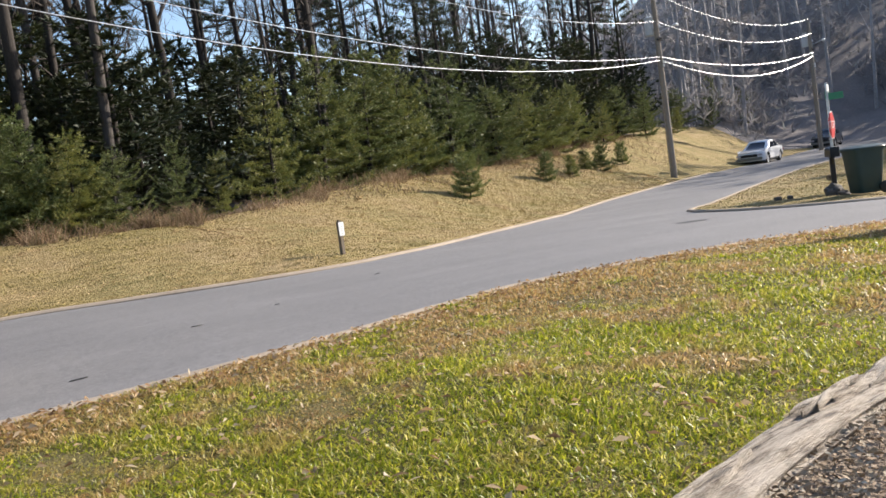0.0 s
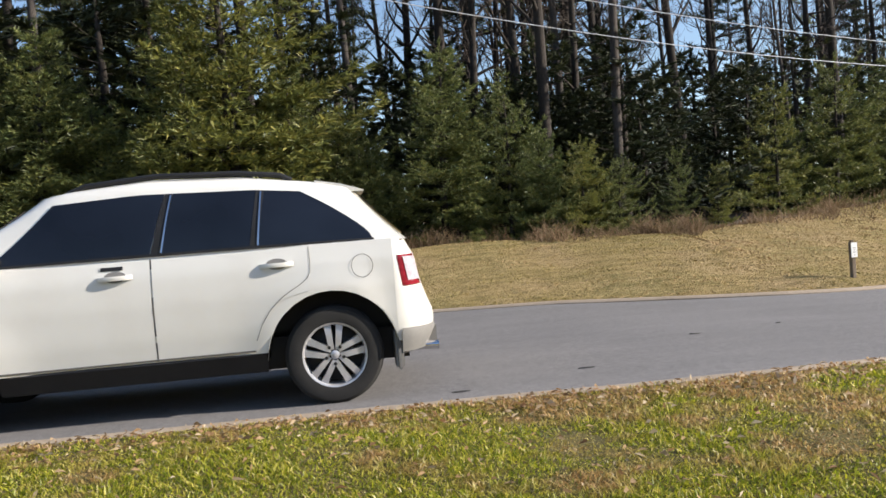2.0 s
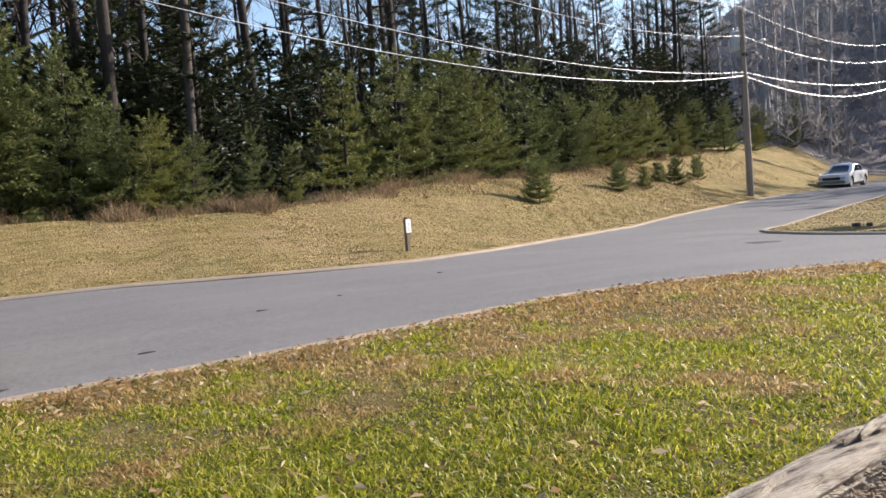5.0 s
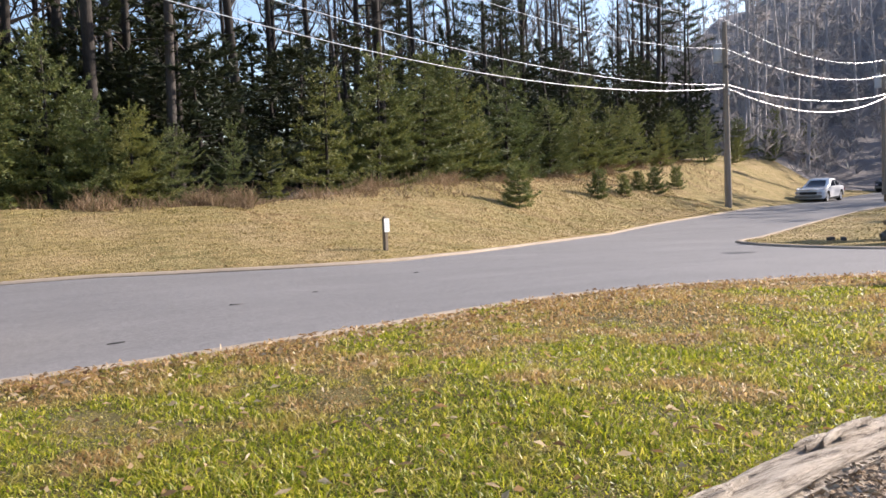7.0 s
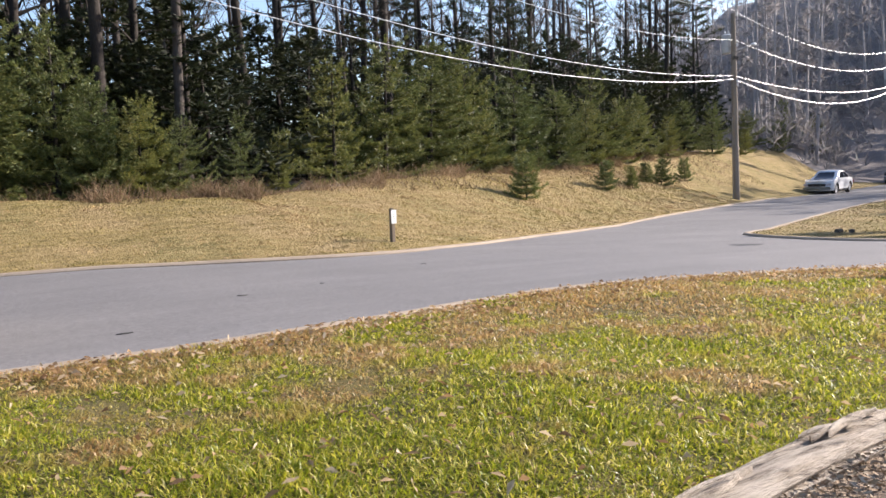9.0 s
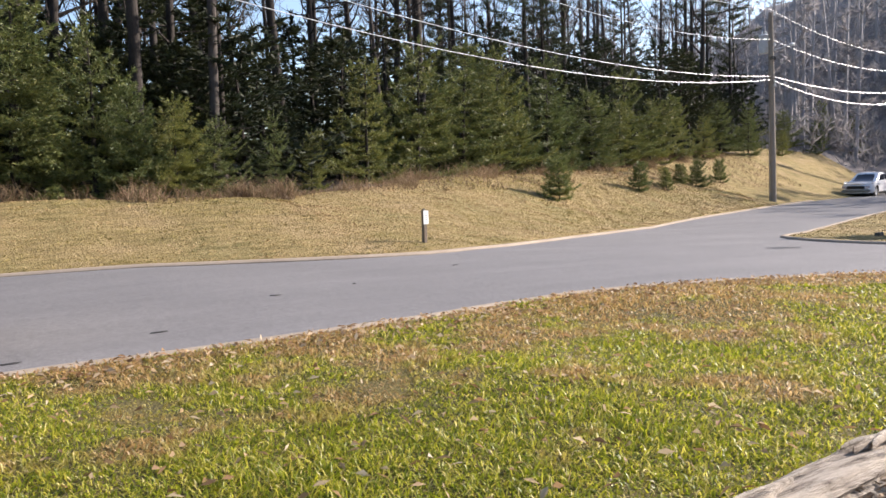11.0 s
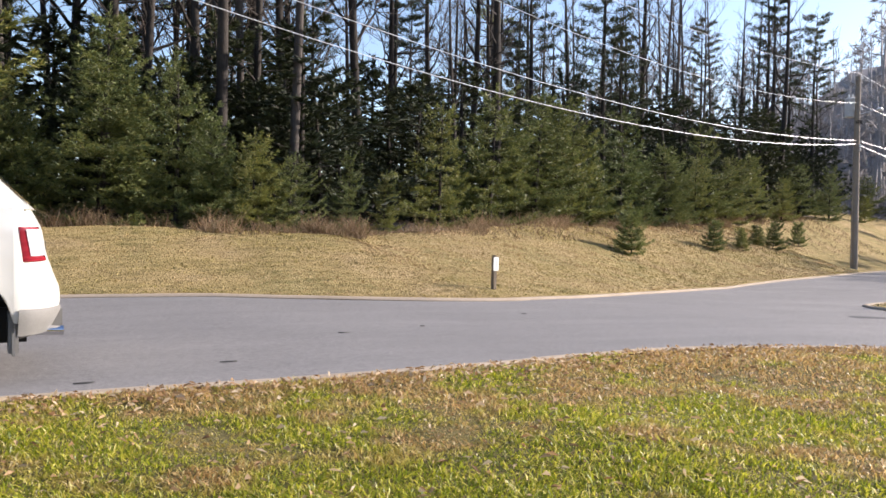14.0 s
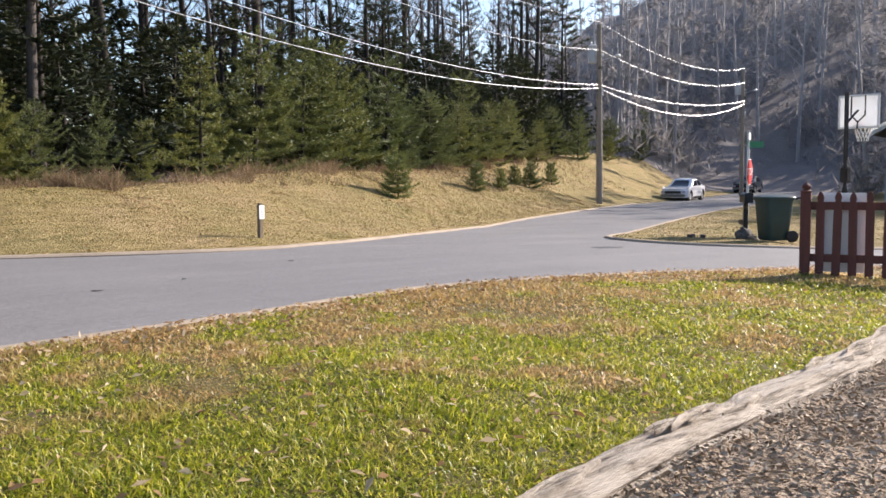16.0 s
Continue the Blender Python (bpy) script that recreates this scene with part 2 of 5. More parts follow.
WHITE_PAINT = paint("cream_white_paint", (0.80, 0.785, 0.72), (0.66, 0.62, 0.54))
SILVER_PAINT = paint("pale_silver_paint", (0.72, 0.73, 0.74), (0.5, 0.5, 0.5))
DARK_PAINT = paint("dark_blue_paint", (0.02, 0.023, 0.03), (0.05, 0.05, 0.05))
TINTED, nt, b = material("tinted_glass", 0.04, 0.0, 0.4)
nt.links.new(ramp(nt, noise_tex(nt, where(nt), 1.5, 2), [(0.3, (0.006, 0.008, 0.013)), (0.7, (0.012, 0.016, 0.026))]), b.inputs["Base Color"])
BLACK_TRIM = speckled("black_plastic", (0.008, 0.008, 0.009), (0.02, 0.02, 0.02), 6, 200, 0.55)
GREY_TRIM = speckled("grey_plastic", (0.17, 0.165, 0.15), (0.25, 0.24, 0.22), 5, 120, 0.6)
RUBBER = speckled("tyre_rubber", (0.016, 0.016, 0.015), (0.036, 0.034, 0.031), 7, 150, 0.85)
ALLOY = speckled("alloy", (0.50, 0.50, 0.51), (0.68, 0.68, 0.69), 8, 150, 0.3, 0.45, 0.05)
CHROME = speckled("chrome", (0.6, 0.6, 0.62), (0.8, 0.8, 0.82), 8, 100, 0.12, 1.0, 0.02)
SEAM = speckled("dark_gap", (0.10, 0.095, 0.08), (0.20, 0.19, 0.165), 9, 90, 0.8)
LAMP_RED, nt, b = material("red_lamp_lens", 0.1)
nt.links.new(ramp(nt, noise_tex(nt, where(nt, (1, 1, 6)), 9, 2), [(0.3, (0.17, 0.010, 0.016)), (0.7, (0.27, 0.02, 0.03))]), b.inputs["Base Color"])
LAMP_CLEAR = speckled("clear_lamp_lens", (0.34, 0.28, 0.31), (0.58, 0.54, 0.57), 14, 60, 0.12)


def ip(x, table):
    return float(np.interp(x, [a for a, _ in table], [c for _, c in table]))


def loop_grid(bm, rows, close=False):
    """Faces between rows of points (lists of equal length)."""
    vr = [[bm.verts.new(p) for p in r] for r in rows]
    n = len(vr[0])
    for a, c in zip(vr, vr[1:]):
        for k in range(n if close else n - 1):
            q = (a[k], a[(k + 1) % n], c[(k + 1) % n], c[k])
            if len({tuple(round(t, 5) for t in p.co) for p in q}) > 2:
                bm.faces.new(q)
    return vr


def tube(bm, path, radius, sides=8, cap=True):
    """A round bar along a path; radius: one number or one for each point."""
    rows = []
    for i, p in enumerate(path):
        p = Vector(p)
        d = Vector(path[min(i + 1, len(path) - 1)]) - Vector(path[max(0, i - 1)])
        q = d.to_track_quat("Z", "Y") if d.length else Euler().to_quaternion()
        r = radius[i] if isinstance(radius, (list, tuple)) else radius
        rows.append([p + q @ Vector((r * math.cos(2 * math.pi * k / sides), r * math.sin(2 * math.pi * k / sides), 0)) for k in range(sides)])
    vr = loop_grid(bm, rows, True)
    if cap:
        bm.faces.new(vr[0][::-1])
        bm.faces.new(vr[-1])
    return bm


def box(bm, x0, x1, y0, y1, z0, z1, bevel=0.0, m=None):
    r = bmesh.ops.create_cube(bm, size=1, matrix=(m or Matrix()) @ Matrix.Translation(((x0 + x1) / 2, (y0 + y1) / 2, (z0 + z1) / 2)) @ Matrix.Diagonal((x1 - x0, y1 - y0, z1 - z0, 1)))
    if bevel:
        es = list({e for v in r["verts"] for e in v.link_edges})
        bmesh.ops.bevel(bm, geom=es, offset=bevel, segments=2, affect="EDGES", clamp_overlap=True)
    return bm


def lathe(bm, profile, m, sides=36):
    """profile: (radius, along the axis); m places the axis (local z)."""
    rows = [[m @ Vector((r * math.cos(2 * math.pi * k / sides), r * math.sin(2 * math.pi * k / sides), h)) for k in range(sides)] for r, h in profile]
    loop_grid(bm, rows, True)
    return bm


def wheel(parent, x, side, half, radius, width, detail):
    """side: -1 or 1. The axis lies along y; the outer face looks to that side."""
    m = pose(x, side * half, radius, 90 if side < 0 else -90, 0, 0)
    r, w = radius, width
    tyre = part("wheel", lathe(bmesh.new(), [(r * 0.64, -0.012), (r * 0.66, 0.004), (r * 0.80, 0.012), (r * 0.92, 0.004), (r * 0.985, -0.025), (r, -0.05), (r, -w + 0.05), (r * 0.985, -w + 0.02), (r * 0.9, -w), (r * 0.64, -w)], m), RUBBER, parent, "worn black rubber tyre")
    part("rim", lathe(bmesh.new(), [(r * 0.665, -0.006), (r * 0.655, 0.004), (r * 0.625, 0.0), (r * 0.605, -0.03), (r * 0.59, -0.12), (r * 0.585, -w)], m), ALLOY, tyre, "silver alloy rim")
    part("brake", lathe(bmesh.new(), [(0.0, -0.085), (r * 0.36, -0.085), (r * 0.40, -0.09), (r * 0.40, -0.11), (r * 0.58, -0.12), (r * 0.60, -0.16)], m, 24), BLACK_TRIM, tyre, "dark brake disc")
    for k in range(5):
        bm = bmesh.new()
        turn = Matrix.Rotation(2 * math.pi * k / 5 + 0.3, 4, "Z")
        for off in (-1, 1):
            rows = []
            for rr, half_w, lift, o in ((r * 0.10, 0.020, -0.012, 0.022), (r * 0.26, 0.022, -0.006, 0.030), (r * 0.45, 0.024, -0.010, 0.038), (r * 0.61, 0.030, -0.018, 0.046)):
                y = off * o
                rows.append([m @ turn @ Vector(p) for p in ((rr, y - half_w, lift - 0.045), (rr, y - half_w * 0.9, lift), (rr, y + half_w * 0.9, lift), (rr, y + half_w, lift - 0.045))])
            loop_grid(bm, rows)
        part("spoke", bm, ALLOY, tyre)
        if detail:
            q = m @ Matrix.Rotation(2 * math.pi * (k + 0.5) / 5 + 0.3, 4, "Z") @ Matrix.Translation((r * 0.185, 0, -0.02))
            part("wheel_nut", lathe(bmesh.new(), [(0.013, -0.01), (0.013, 0.012), (0.009, 0.018), (0, 0.018)], q, 8), BLACK_TRIM, tyre)
    part("hub_cap", lathe(bmesh.new(), [(r * 0.095, -0.05), (r * 0.09, -0.006), (r * 0.06, -0.001), (0, 0.001)], m, 20), ALLOY, tyre)
    return tyre


def car(name, spec, body_paint, detail=True):
    """Origin: the road under the middle of the rear axle; x runs to the rear, the sides lie at -y and +y."""
    S = spec
    top = new(name)
    half, wb, rad = S["half"], S["wheelbase"], S["wheel"]
    axles = (0.0, -wb)
    A, B = S["front"] + 0.55, S["side_end"]

    def width(z):
        return half * ip(z / S["belt"], [(0.2, 0.94), (0.36, 0.97), (0.5, 0.992), (0.72, 1.0), (0.88, 0.988), (1.0, 0.955)])

    def flare(x, z):
        f = 0.0
        for a in axles:
            d = math.hypot(x - a, z - rad) - S["arch"]
            f = max(f, 0.020 * math.exp(-(max(0, d) / 0.16) ** 2))
        u = min(1, max(0, (B - x) / 0.28))
        return f * u * u * (3 - 2 * u)

    def side(x, z, out=0.0):
        return Vector((x, -(width(z) + flare(x, z) + out), z))

    def low(x):
        for a in axles:
            d = abs(x - a)
            if d < S["arch"]:
                return max(S["sill"], rad + math.sqrt(S["arch"] ** 2 - d * d))
        return S["sill"]

    xs = [A + (B - A) * k / 40 for k in range(41)]
    for a in axles:
        xs += [a + S["arch"] * math.cos(math.pi * k / 16) for k in range(17)] + [a - S["arch"] - 0.004, a + S["arch"] + 0.004]
    xs = sorted(x for x in set(xs) if A <= x <= B)

    def outline(z_at, xf, xr, w, rr=0.42, rf=0.5):
        """Half a plan outline from front middle to rear middle, as (x, y, column x)."""
        pts = [(xf, -w * 0.0), (xf + 0.005, -(w - rf) * 0.5), (xf + 0.015, -(w - rf))]
        for k in range(1, 7):
            t = math.pi / 2 * k / 7
            pts.append((A - (A - xf - 0.015) * math.cos(t), -(w - rf + rf * math.sin(t))))
        tail = []
        for k in range(1, 8):
            t = math.pi / 2 * k / 7
            tail.append((B + (xr - B - 0.03) * math.sin(t), -(w - rr + rr * math.cos(t))))
        tail += [(xr - 0.01, -(w - rr) * 0.5), (xr, 0)]
        return pts, tail

    rows = []
    n_rows = 18
    for r in range(n_rows + 1):
        v = r / n_rows
        row = []
        for kind in ("f", "s", "t"):
            if kind == "s":
                for x in xs:
                    z = low(x) + (S["belt"] - low(x)) * v
                    row.append(side(x, z))
            else:
                zb = S["front_low"] if kind == "f" else S["rear_low"]
                z = zb + (S["belt"] - zb) * v
                xf, xr = ip(z, S["nose"]), ip(z, S["tail"])
                pts, tail = outline(z, xf, xr, width(z))
                zz = z - (S["belt"] - S["hood"]) * (v if kind == "f" else 0)
                row += [Vector((x, y, zz if kind == "f" else z)) for x, y in (pts if kind == "f" else tail)]
        rows.append(row + [Vector((p.x, -p.y, p.z)) for p in row[-2:0:-1]])
    bm = bmesh.new()
    loop_grid(bm, rows, True)
    bmesh.ops.recalc_face_normals(bm, faces=bm.faces)
    body = part("body", bm, body_paint, top)

    # cabin: base loop to roof loop
    gb, gt = S["cabin_base"], S["cabin_top"]

    def cabin(s, v, out=0.0):
        """s: 0 front to 1 rear along the side; v: 0 belt to 1 roof edge."""
        x = (gb[0] + (gb[1] - gb[0]) * s) * (1 - v) + (gt[0] + (gt[1] - gt[0]) * s) * v
        bow = 0.03 * math.sin(math.pi * v)
        taper = 1 - (0.06 if s < 0.5 else S.get('rear_taper', 0.06)) * abs(2 * s - 1) ** 3
        y = (gb[2] * (1 - v) + gt[2] * v + bow) * taper
        z = S["belt"] - 0.01 + (ip(x, S["roof"]) - S["belt"]) * v
        return Vector((x, -(y + out), z + out * 0.3))

    def cabin_at(x, v, out=0.0):
        x0, x1 = gb[0] * (1 - v) + gt[0] * v, gb[1] * (1 - v) + gt[1] * v
        return cabin((x - x0) / (x1 - x0), v, out)

    rows = []
    for r in range(11):
        v = r / 10
        row = []
        f, t = cabin(0, v), cabin(1, v)
        fc, tc = gb[3] * (1 - v) + gt[3] * v, gb[4] * (1 - v) + gt[4] * v
        for k in range(7):
            u = k / 7
            row.append(Vector((fc + (f.x - fc) * u ** 2.5, f.y * u, f.z + 0.03 * v * (1 - u * u))))
        row += [cabin(k / 30, v) for k in range(31)]
        for k in range(1, 8):
            u = 1 - k / 7
            row.append(Vector((tc + (t.x - tc) * u ** 2.5, t.y * u, t.z + 0.03 * v * (1 - u * u))))
        rows.append(row + [Vector((p.x, -p.y, p.z)) for p in row[-2:0:-1]])
    for q, lift in ((0.94, 0.022), (0.8, 0.045), (0.5, 0.06), (0.15, 0.065)):
        cx = (gt[3] + gt[4]) / 2
        rows.append([Vector((cx + (p.x - cx) * q, p.y * q, p.z + lift)) for p in rows[10]])
    bm = bmesh.new()
    loop_grid(bm, rows, True)
    bmesh.ops.recalc_face_normals(bm, faces=bm.faces)
    part("cabin", bm, body_paint, top)

    # deck between the body's rim and the cabin: bonnet, shoulders, tail
    bm = bmesh.new()
    rws = []
    for k in range(13):
        u = k / 12
        x = S["front"] + 0.02 + (gb[0] + 0.55 - S["front"]) * u
        zc = S["hood"] + (S["belt"] - S["hood"]) * u
        w = width(S["belt"]) * ip(u, [(0, 0.55), (0.15, 0.86), (0.35, 0.985), (1, 0.995)])
        rws.append([Vector((x + 0.06 * abs(q) ** 2, q * w, zc + 0.03 * (1 - q * q) - 0.004)) for q in (-1, -0.8, -0.5, 0, 0.5, 0.8, 1)])
    loop_grid(bm, rws)
    part("bonnet", bm, body_paint, top)
    bm = bmesh.new()
    rws = []
    for k in range(25):
        x = gb[0] + 0.2 + (ip(S["belt"], S["tail"]) - 0.01 - gb[0] - 0.2) * k / 24
        t = math.asin(min(1, max(0, (x - B) / (ip(S["belt"], S["tail"]) - B - 0.03))))
        w = width(S["belt"]) - 0.42 + 0.42 * math.cos(t) - 0.004
        rws.append([Vector((x, q * w, S["belt"] - 0.003 + (0.012 if abs(q) < 1 else 0))) for q in (-1, -0.9, 0, 0.9, 1)])
    loop_grid(bm, rws)
    part("shoulder", bm, body_paint, top)

    def both(fn, name, mat, label="", sub=None):
        for sgn in (1, -1):
            bm = bmesh.new()
            fn(bm)
            if sgn < 0:
                bmesh.ops.transform(bm, matrix=Matrix.Diagonal((1, -1, 1, 1)), verts=bm.verts)
            bmesh.ops.recalc_face_normals(bm, faces=bm.faces)
            part(name, bm, mat, sub or top, label)

    # side glass
    for x0b, x1b, x0t, x1t, v0, v1 in S["panes"]:
        def pane(bm):
            rws = []
            for r in range(9):
                v = v0 + (v1 - v0) * r / 8
                q = r / 8
                a, c = x0b + (x0t - x0b) * q, x1b + (x1t - x1b) * (q ** S.get("pane_curve", 1.0) if x1b > S["panes"][0][1] + 0.3 else q)
                rws.append([cabin_at(a + (c - a) * k / 10, v, 0.008) for k in range(11)])
            loop_grid(bm, rws)
        both(pane, "side_window", TINTED, "dark tinted side window")
    # windscreen and rear window
    for nm, e, c0, c1 in (("windscreen", 0, gb[3], gt[3]), ("rear_window", 1, gb[4], gt[4])):
        bm = bmesh.new()
        rws = []
        for r in range(7):
            v = 0.1 + 0.78 * r / 6
            p, c = cabin(e, v), c0 * (1 - v) + c1 * v
            out = -0.012 if e == 0 else 0.012
            rws.append([Vector((c + (p.x - c) * abs(u) ** 2.5 + out, p.y * u, p.z + 0.03 * v * (1 - u * u) + 0.008)) for u in (-0.76, -0.65, -0.5, -0.25, 0, 0.25, 0.5, 0.65, 0.76)])
        loop_grid(bm, rws)
        part(nm, bm, TINTED, top, "dark tinted glass")

    # wheels and wheel wells
    for a in axles:
        for sd in (-1, 1):
            wheel(top, a, sd, half - 0.035, rad, 0.235, detail)
        bm = bmesh.new()
        rws = []
        for y in (-half - 0.008, -half + 0.32, half - 0.32, half + 0.008):
            rr = S["arch"] + 0.006
            rws.append([Vector((a + rr * math.cos(t), y, max(S["sill"] - 0.06, rad + rr * math.sin(t)))) for t in [math.pi * k / 14 for k in range(15)]])
        loop_grid(bm, rws)
        for y in (-half + 0.30, half - 0.30):
            rr = S["arch"] + 0.02
            rim = [bm.verts.new((a + rr * math.cos(t), y, rad + rr * math.sin(t))) for t in [math.pi * q / 14 for q in range(15)]]
            bm.faces.new(rim)
        part("wheel_well", bm, BLACK_TRIM, top)
    bm = box(bmesh.new(), S["front"] + 0.25, S["tail"][0][1] - 0.12, -half + 0.26, half - 0.26, S["sill"] - 0.16, S["sill"] + 0.12, 0.04)
    part("underbody", bm, BLACK_TRIM, top)
    # inner floor that closes the body
    bm = bmesh.new()
    loop_grid(bm, [[Vector((x, y, S["sill"] + 0.02)) for y in (-half + 0.03, half - 0.03)] for x in (-wb + S["arch"], -S["arch"])])
    part("floor_pan", bm, BLACK_TRIM, top)

    def sill(bm):
        x0, x1 = -wb + S["arch"] + 0.01, -S["arch"] - 0.01
        rws = []
        for k in range(13):
            x = x0 + (x1 - x0) * k / 12
            y = width(S["sill"])
            rws.append([Vector((x, -y + 0.10, S["sill"] - 0.15)), Vector((x, -y + 0.05, S["sill"] - 0.14)), Vector((x, -y + 0.012, S["sill"] - 0.06)), Vector((x, -y - 0.010, S["sill"] - 0.01)), Vector((x, -y + 0.004, S["sill"] + 0.012))])
        loop_grid(bm, rws)
    both(sill, "sill", BLACK_TRIM, "black plastic sill")
    return dict(top=top, side=side, cabin=cabin, cabin_at=cabin_at, both=both, width=width, body=body, low=low)


SUV = dict(half=0.93, wheelbase=2.78, wheel=0.357, arch=0.468, sill=0.42, belt=1.165, hood=1.02, front=-3.72, side_end=0.47, front_low=0.27, rear_low=0.40,
           nose=[(0.2, -3.62), (0.45, -3.74), (0.8, -3.72), (1.17, -3.55)], tail=[(0.3, 0.72), (0.5, 0.805), (0.60, 0.805), (0.66, 0.78), (0.85, 0.715), (1.02, 0.69), (1.17, 0.615)],
           cabin_base=(-2.95, 0.57, 0.890, -3.15, 0.635), cabin_top=(-1.95, 0.18, 0.70, -2.10, 0.235),
           roof=[(-2.9, 1.40), (-2.3, 1.565), (-1.9, 1.665), (-1.3, 1.70), (-0.5, 1.675), (0.0, 1.62), (0.5, 1.52)],
           panes=[(-2.32, -1.23, -1.90, -1.12, 0.05, 0.86), (-1.16, -0.53, -1.06, -0.46, 0.05, 0.86), (-0.49, 0.34, -0.43, -0.16, 0.05, 0.86)], pane_curve=1.6, rear_taper=0.06)
k = car("suv", SUV, WHITE_PAINT)
suv, side, both, cabin_at = k["top"], k["side"], k["both"], k["cabin_at"]
tagged(suv, "cream-white sport utility vehicle parked against the kerb", "car")


def patch(bm, fn, us, vs):
    loop_grid(bm, [[fn(u, v) for u in us] for v in vs])


def seam_line(points, w=0.007, out=0.0075):
    def make(bm):
        rws = []
        for i, (x, z) in enumerate(points):
            (px, pz), (qx, qz) = points[max(0, i - 1)], points[min(len(points) - 1, i + 1)]
            l = math.hypot(qx - px, qz - pz) or 1
            nx, nz = -(qz - pz) / l * w, (qx - px) / l * w
            rws.append([side(x + nx, z + nz, out), side(x - nx, z - nz, out)])
        loop_grid(bm, rws)
    return make


steps = [i / 10 for i in range(11)]
for nm, x0, x1 in (("front_door", -2.33, -1.235), ("rear_door", -1.222, -0.13)):
    def door(bm, x0=x0, x1=x1):
        for_rows = []
        for v in [i / 14 for i in range(15)]:
            z = 0.435 + (1.15 - 0.435) * v
            xr = x1
            if x1 > -1:
                xr = x1 if z > 0.84 else min(x1, -math.sqrt(max(0.0, 0.545 ** 2 - max(0, z - 0.365) ** 2)))
            for_rows.append([side(x0 + (xr - x0) * u, z, 0.005) for u in steps])
        loop_grid(bm, for_rows)
    both(door, nm, WHITE_PAINT)
arc = [(-0.13, 1.15), (-0.125, 1.04), (-0.13, 0.97), (-0.155, 0.925), (-0.20, 0.89)] + [(-0.56 * math.cos(a), 0.36 + 0.56 * math.sin(a)) for a in (radians(62), radians(52), radians(40), radians(28), radians(16))]
both(seam_line(arc, 0.0022), "door_gap", SEAM)
both(seam_line([(-1.228, 0.43), (-1.228, 0.8), (-1.228, 1.15)], 0.005), "door_gap", SEAM)
both(seam_line([(-2.335, 0.43), (-2.34, 0.8), (-2.33, 1.15)], 0.005), "door_gap", SEAM)
both(seam_line([(-2.3, 0.44), (-1.25, 0.44), (-0.55, 0.44)], 0.006, 0.009), "door_gap", SEAM)
both(seam_line([(0.245 + 0.077 * math.cos(t), 0.985 + 0.083 * math.sin(t)) for t in [2 * math.pi * i / 28 for i in range(29)]], 0.0022, 0.006), "fuel_door", SEAM, "round fuel filler flap")
# belt moulding, bright strips on the pillars
both(lambda bm: loop_grid(bm, [[cabin_at(x, 0.015, 0.012), cabin_at(x, 0.055, 0.014)] for x in [-2.45 + 0.1 * i for i in range(29)]]), "belt_moulding", BLACK_TRIM)
for a0, a1 in ((-1.195, -1.09), (-0.51, -0.445)):
    both(lambda bm, a0=a0, a1=a1: loop_grid(bm, [[cabin_at(a0 + (a1 - a0) * v - 0.028, 0.05 + 0.81 * v, 0.010), cabin_at(a0 + (a1 - a0) * v + 0.028, 0.05 + 0.81 * v, 0.010)] for v in steps]), "pillar_trim", BLACK_TRIM, "gloss black pillar trim")
for a0, a1, w in ((-1.15, -1.075, 0.006), (-0.48, -0.44, 0.006)):
    both(lambda bm, a0=a0, a1=a1, w=w: loop_grid(bm, [[cabin_at(a0 + (a1 - a0) * v - w, 0.06 + 0.78 * v, 0.016), cabin_at(a0 + (a1 - a0) * v + w, 0.06 + 0.78 * v, 0.016)] for v in steps]), "pillar_strip", CHROME, "bright pillar strip")


def handle(x, z):
    def make(bm):
        rws = []
        for i in range(9):
            u = i / 8
            o = 0.012 + 0.034 * math.sin(math.pi * min(1, max(0, u))) ** 0.5
            p = side(x - 0.12 + 0.24 * u, z + 0.004 * u, o)
            h = 0.016
            rws.append([p + Vector((0, 0.028, -h)), p + Vector((0, 0.004, -h)), p + Vector((0, 0, 0)), p + Vector((0, 0.004, h)), p + Vector((0, 0.028, h))])
        loop_grid(bm, rws)
    return make


for hx in (-1.47, -0.36):
    both(handle(hx, 1.035), "door_handle", WHITE_PAINT, "body-coloured pull handle")
    both(lambda bm, hx=hx: loop_grid(bm, [[side(hx + 0.075 * math.cos(t) * q, 1.045 + 0.04 * math.sin(t) * q, 0.007) for t in [2 * math.pi * i / 20 for i in range(21)]] for q in (1, 0.02)]), "handle_cup", GREY_TRIM)
both(lambda bm: loop_grid(bm, [[side(-1.49 + 0.075 * u, 1.105 + dz, 0.010) for u in (-1, -0.5, 0, 0.5, 1)] for dz in (-0.013, 0.013)]), "keypad", BLACK_TRIM, "black keypad strip")


# tail corner: lamps, bumper
def corner(t, z, out=0.0):
    """Point on the rear corner: t 0 at the side, 1 at the back."""
    w, xr, rr = k["width"](z), ip(z, SUV["tail"]), 0.42
    a = math.pi / 2 * t
    n = Vector((math.sin(a), -math.cos(a), 0))
    b0 = SUV["side_end"]
    return Vector((b0 + (xr - b0 - 0.03) * math.sin(a), -(w - rr + rr * math.cos(a)), z)) + n * out


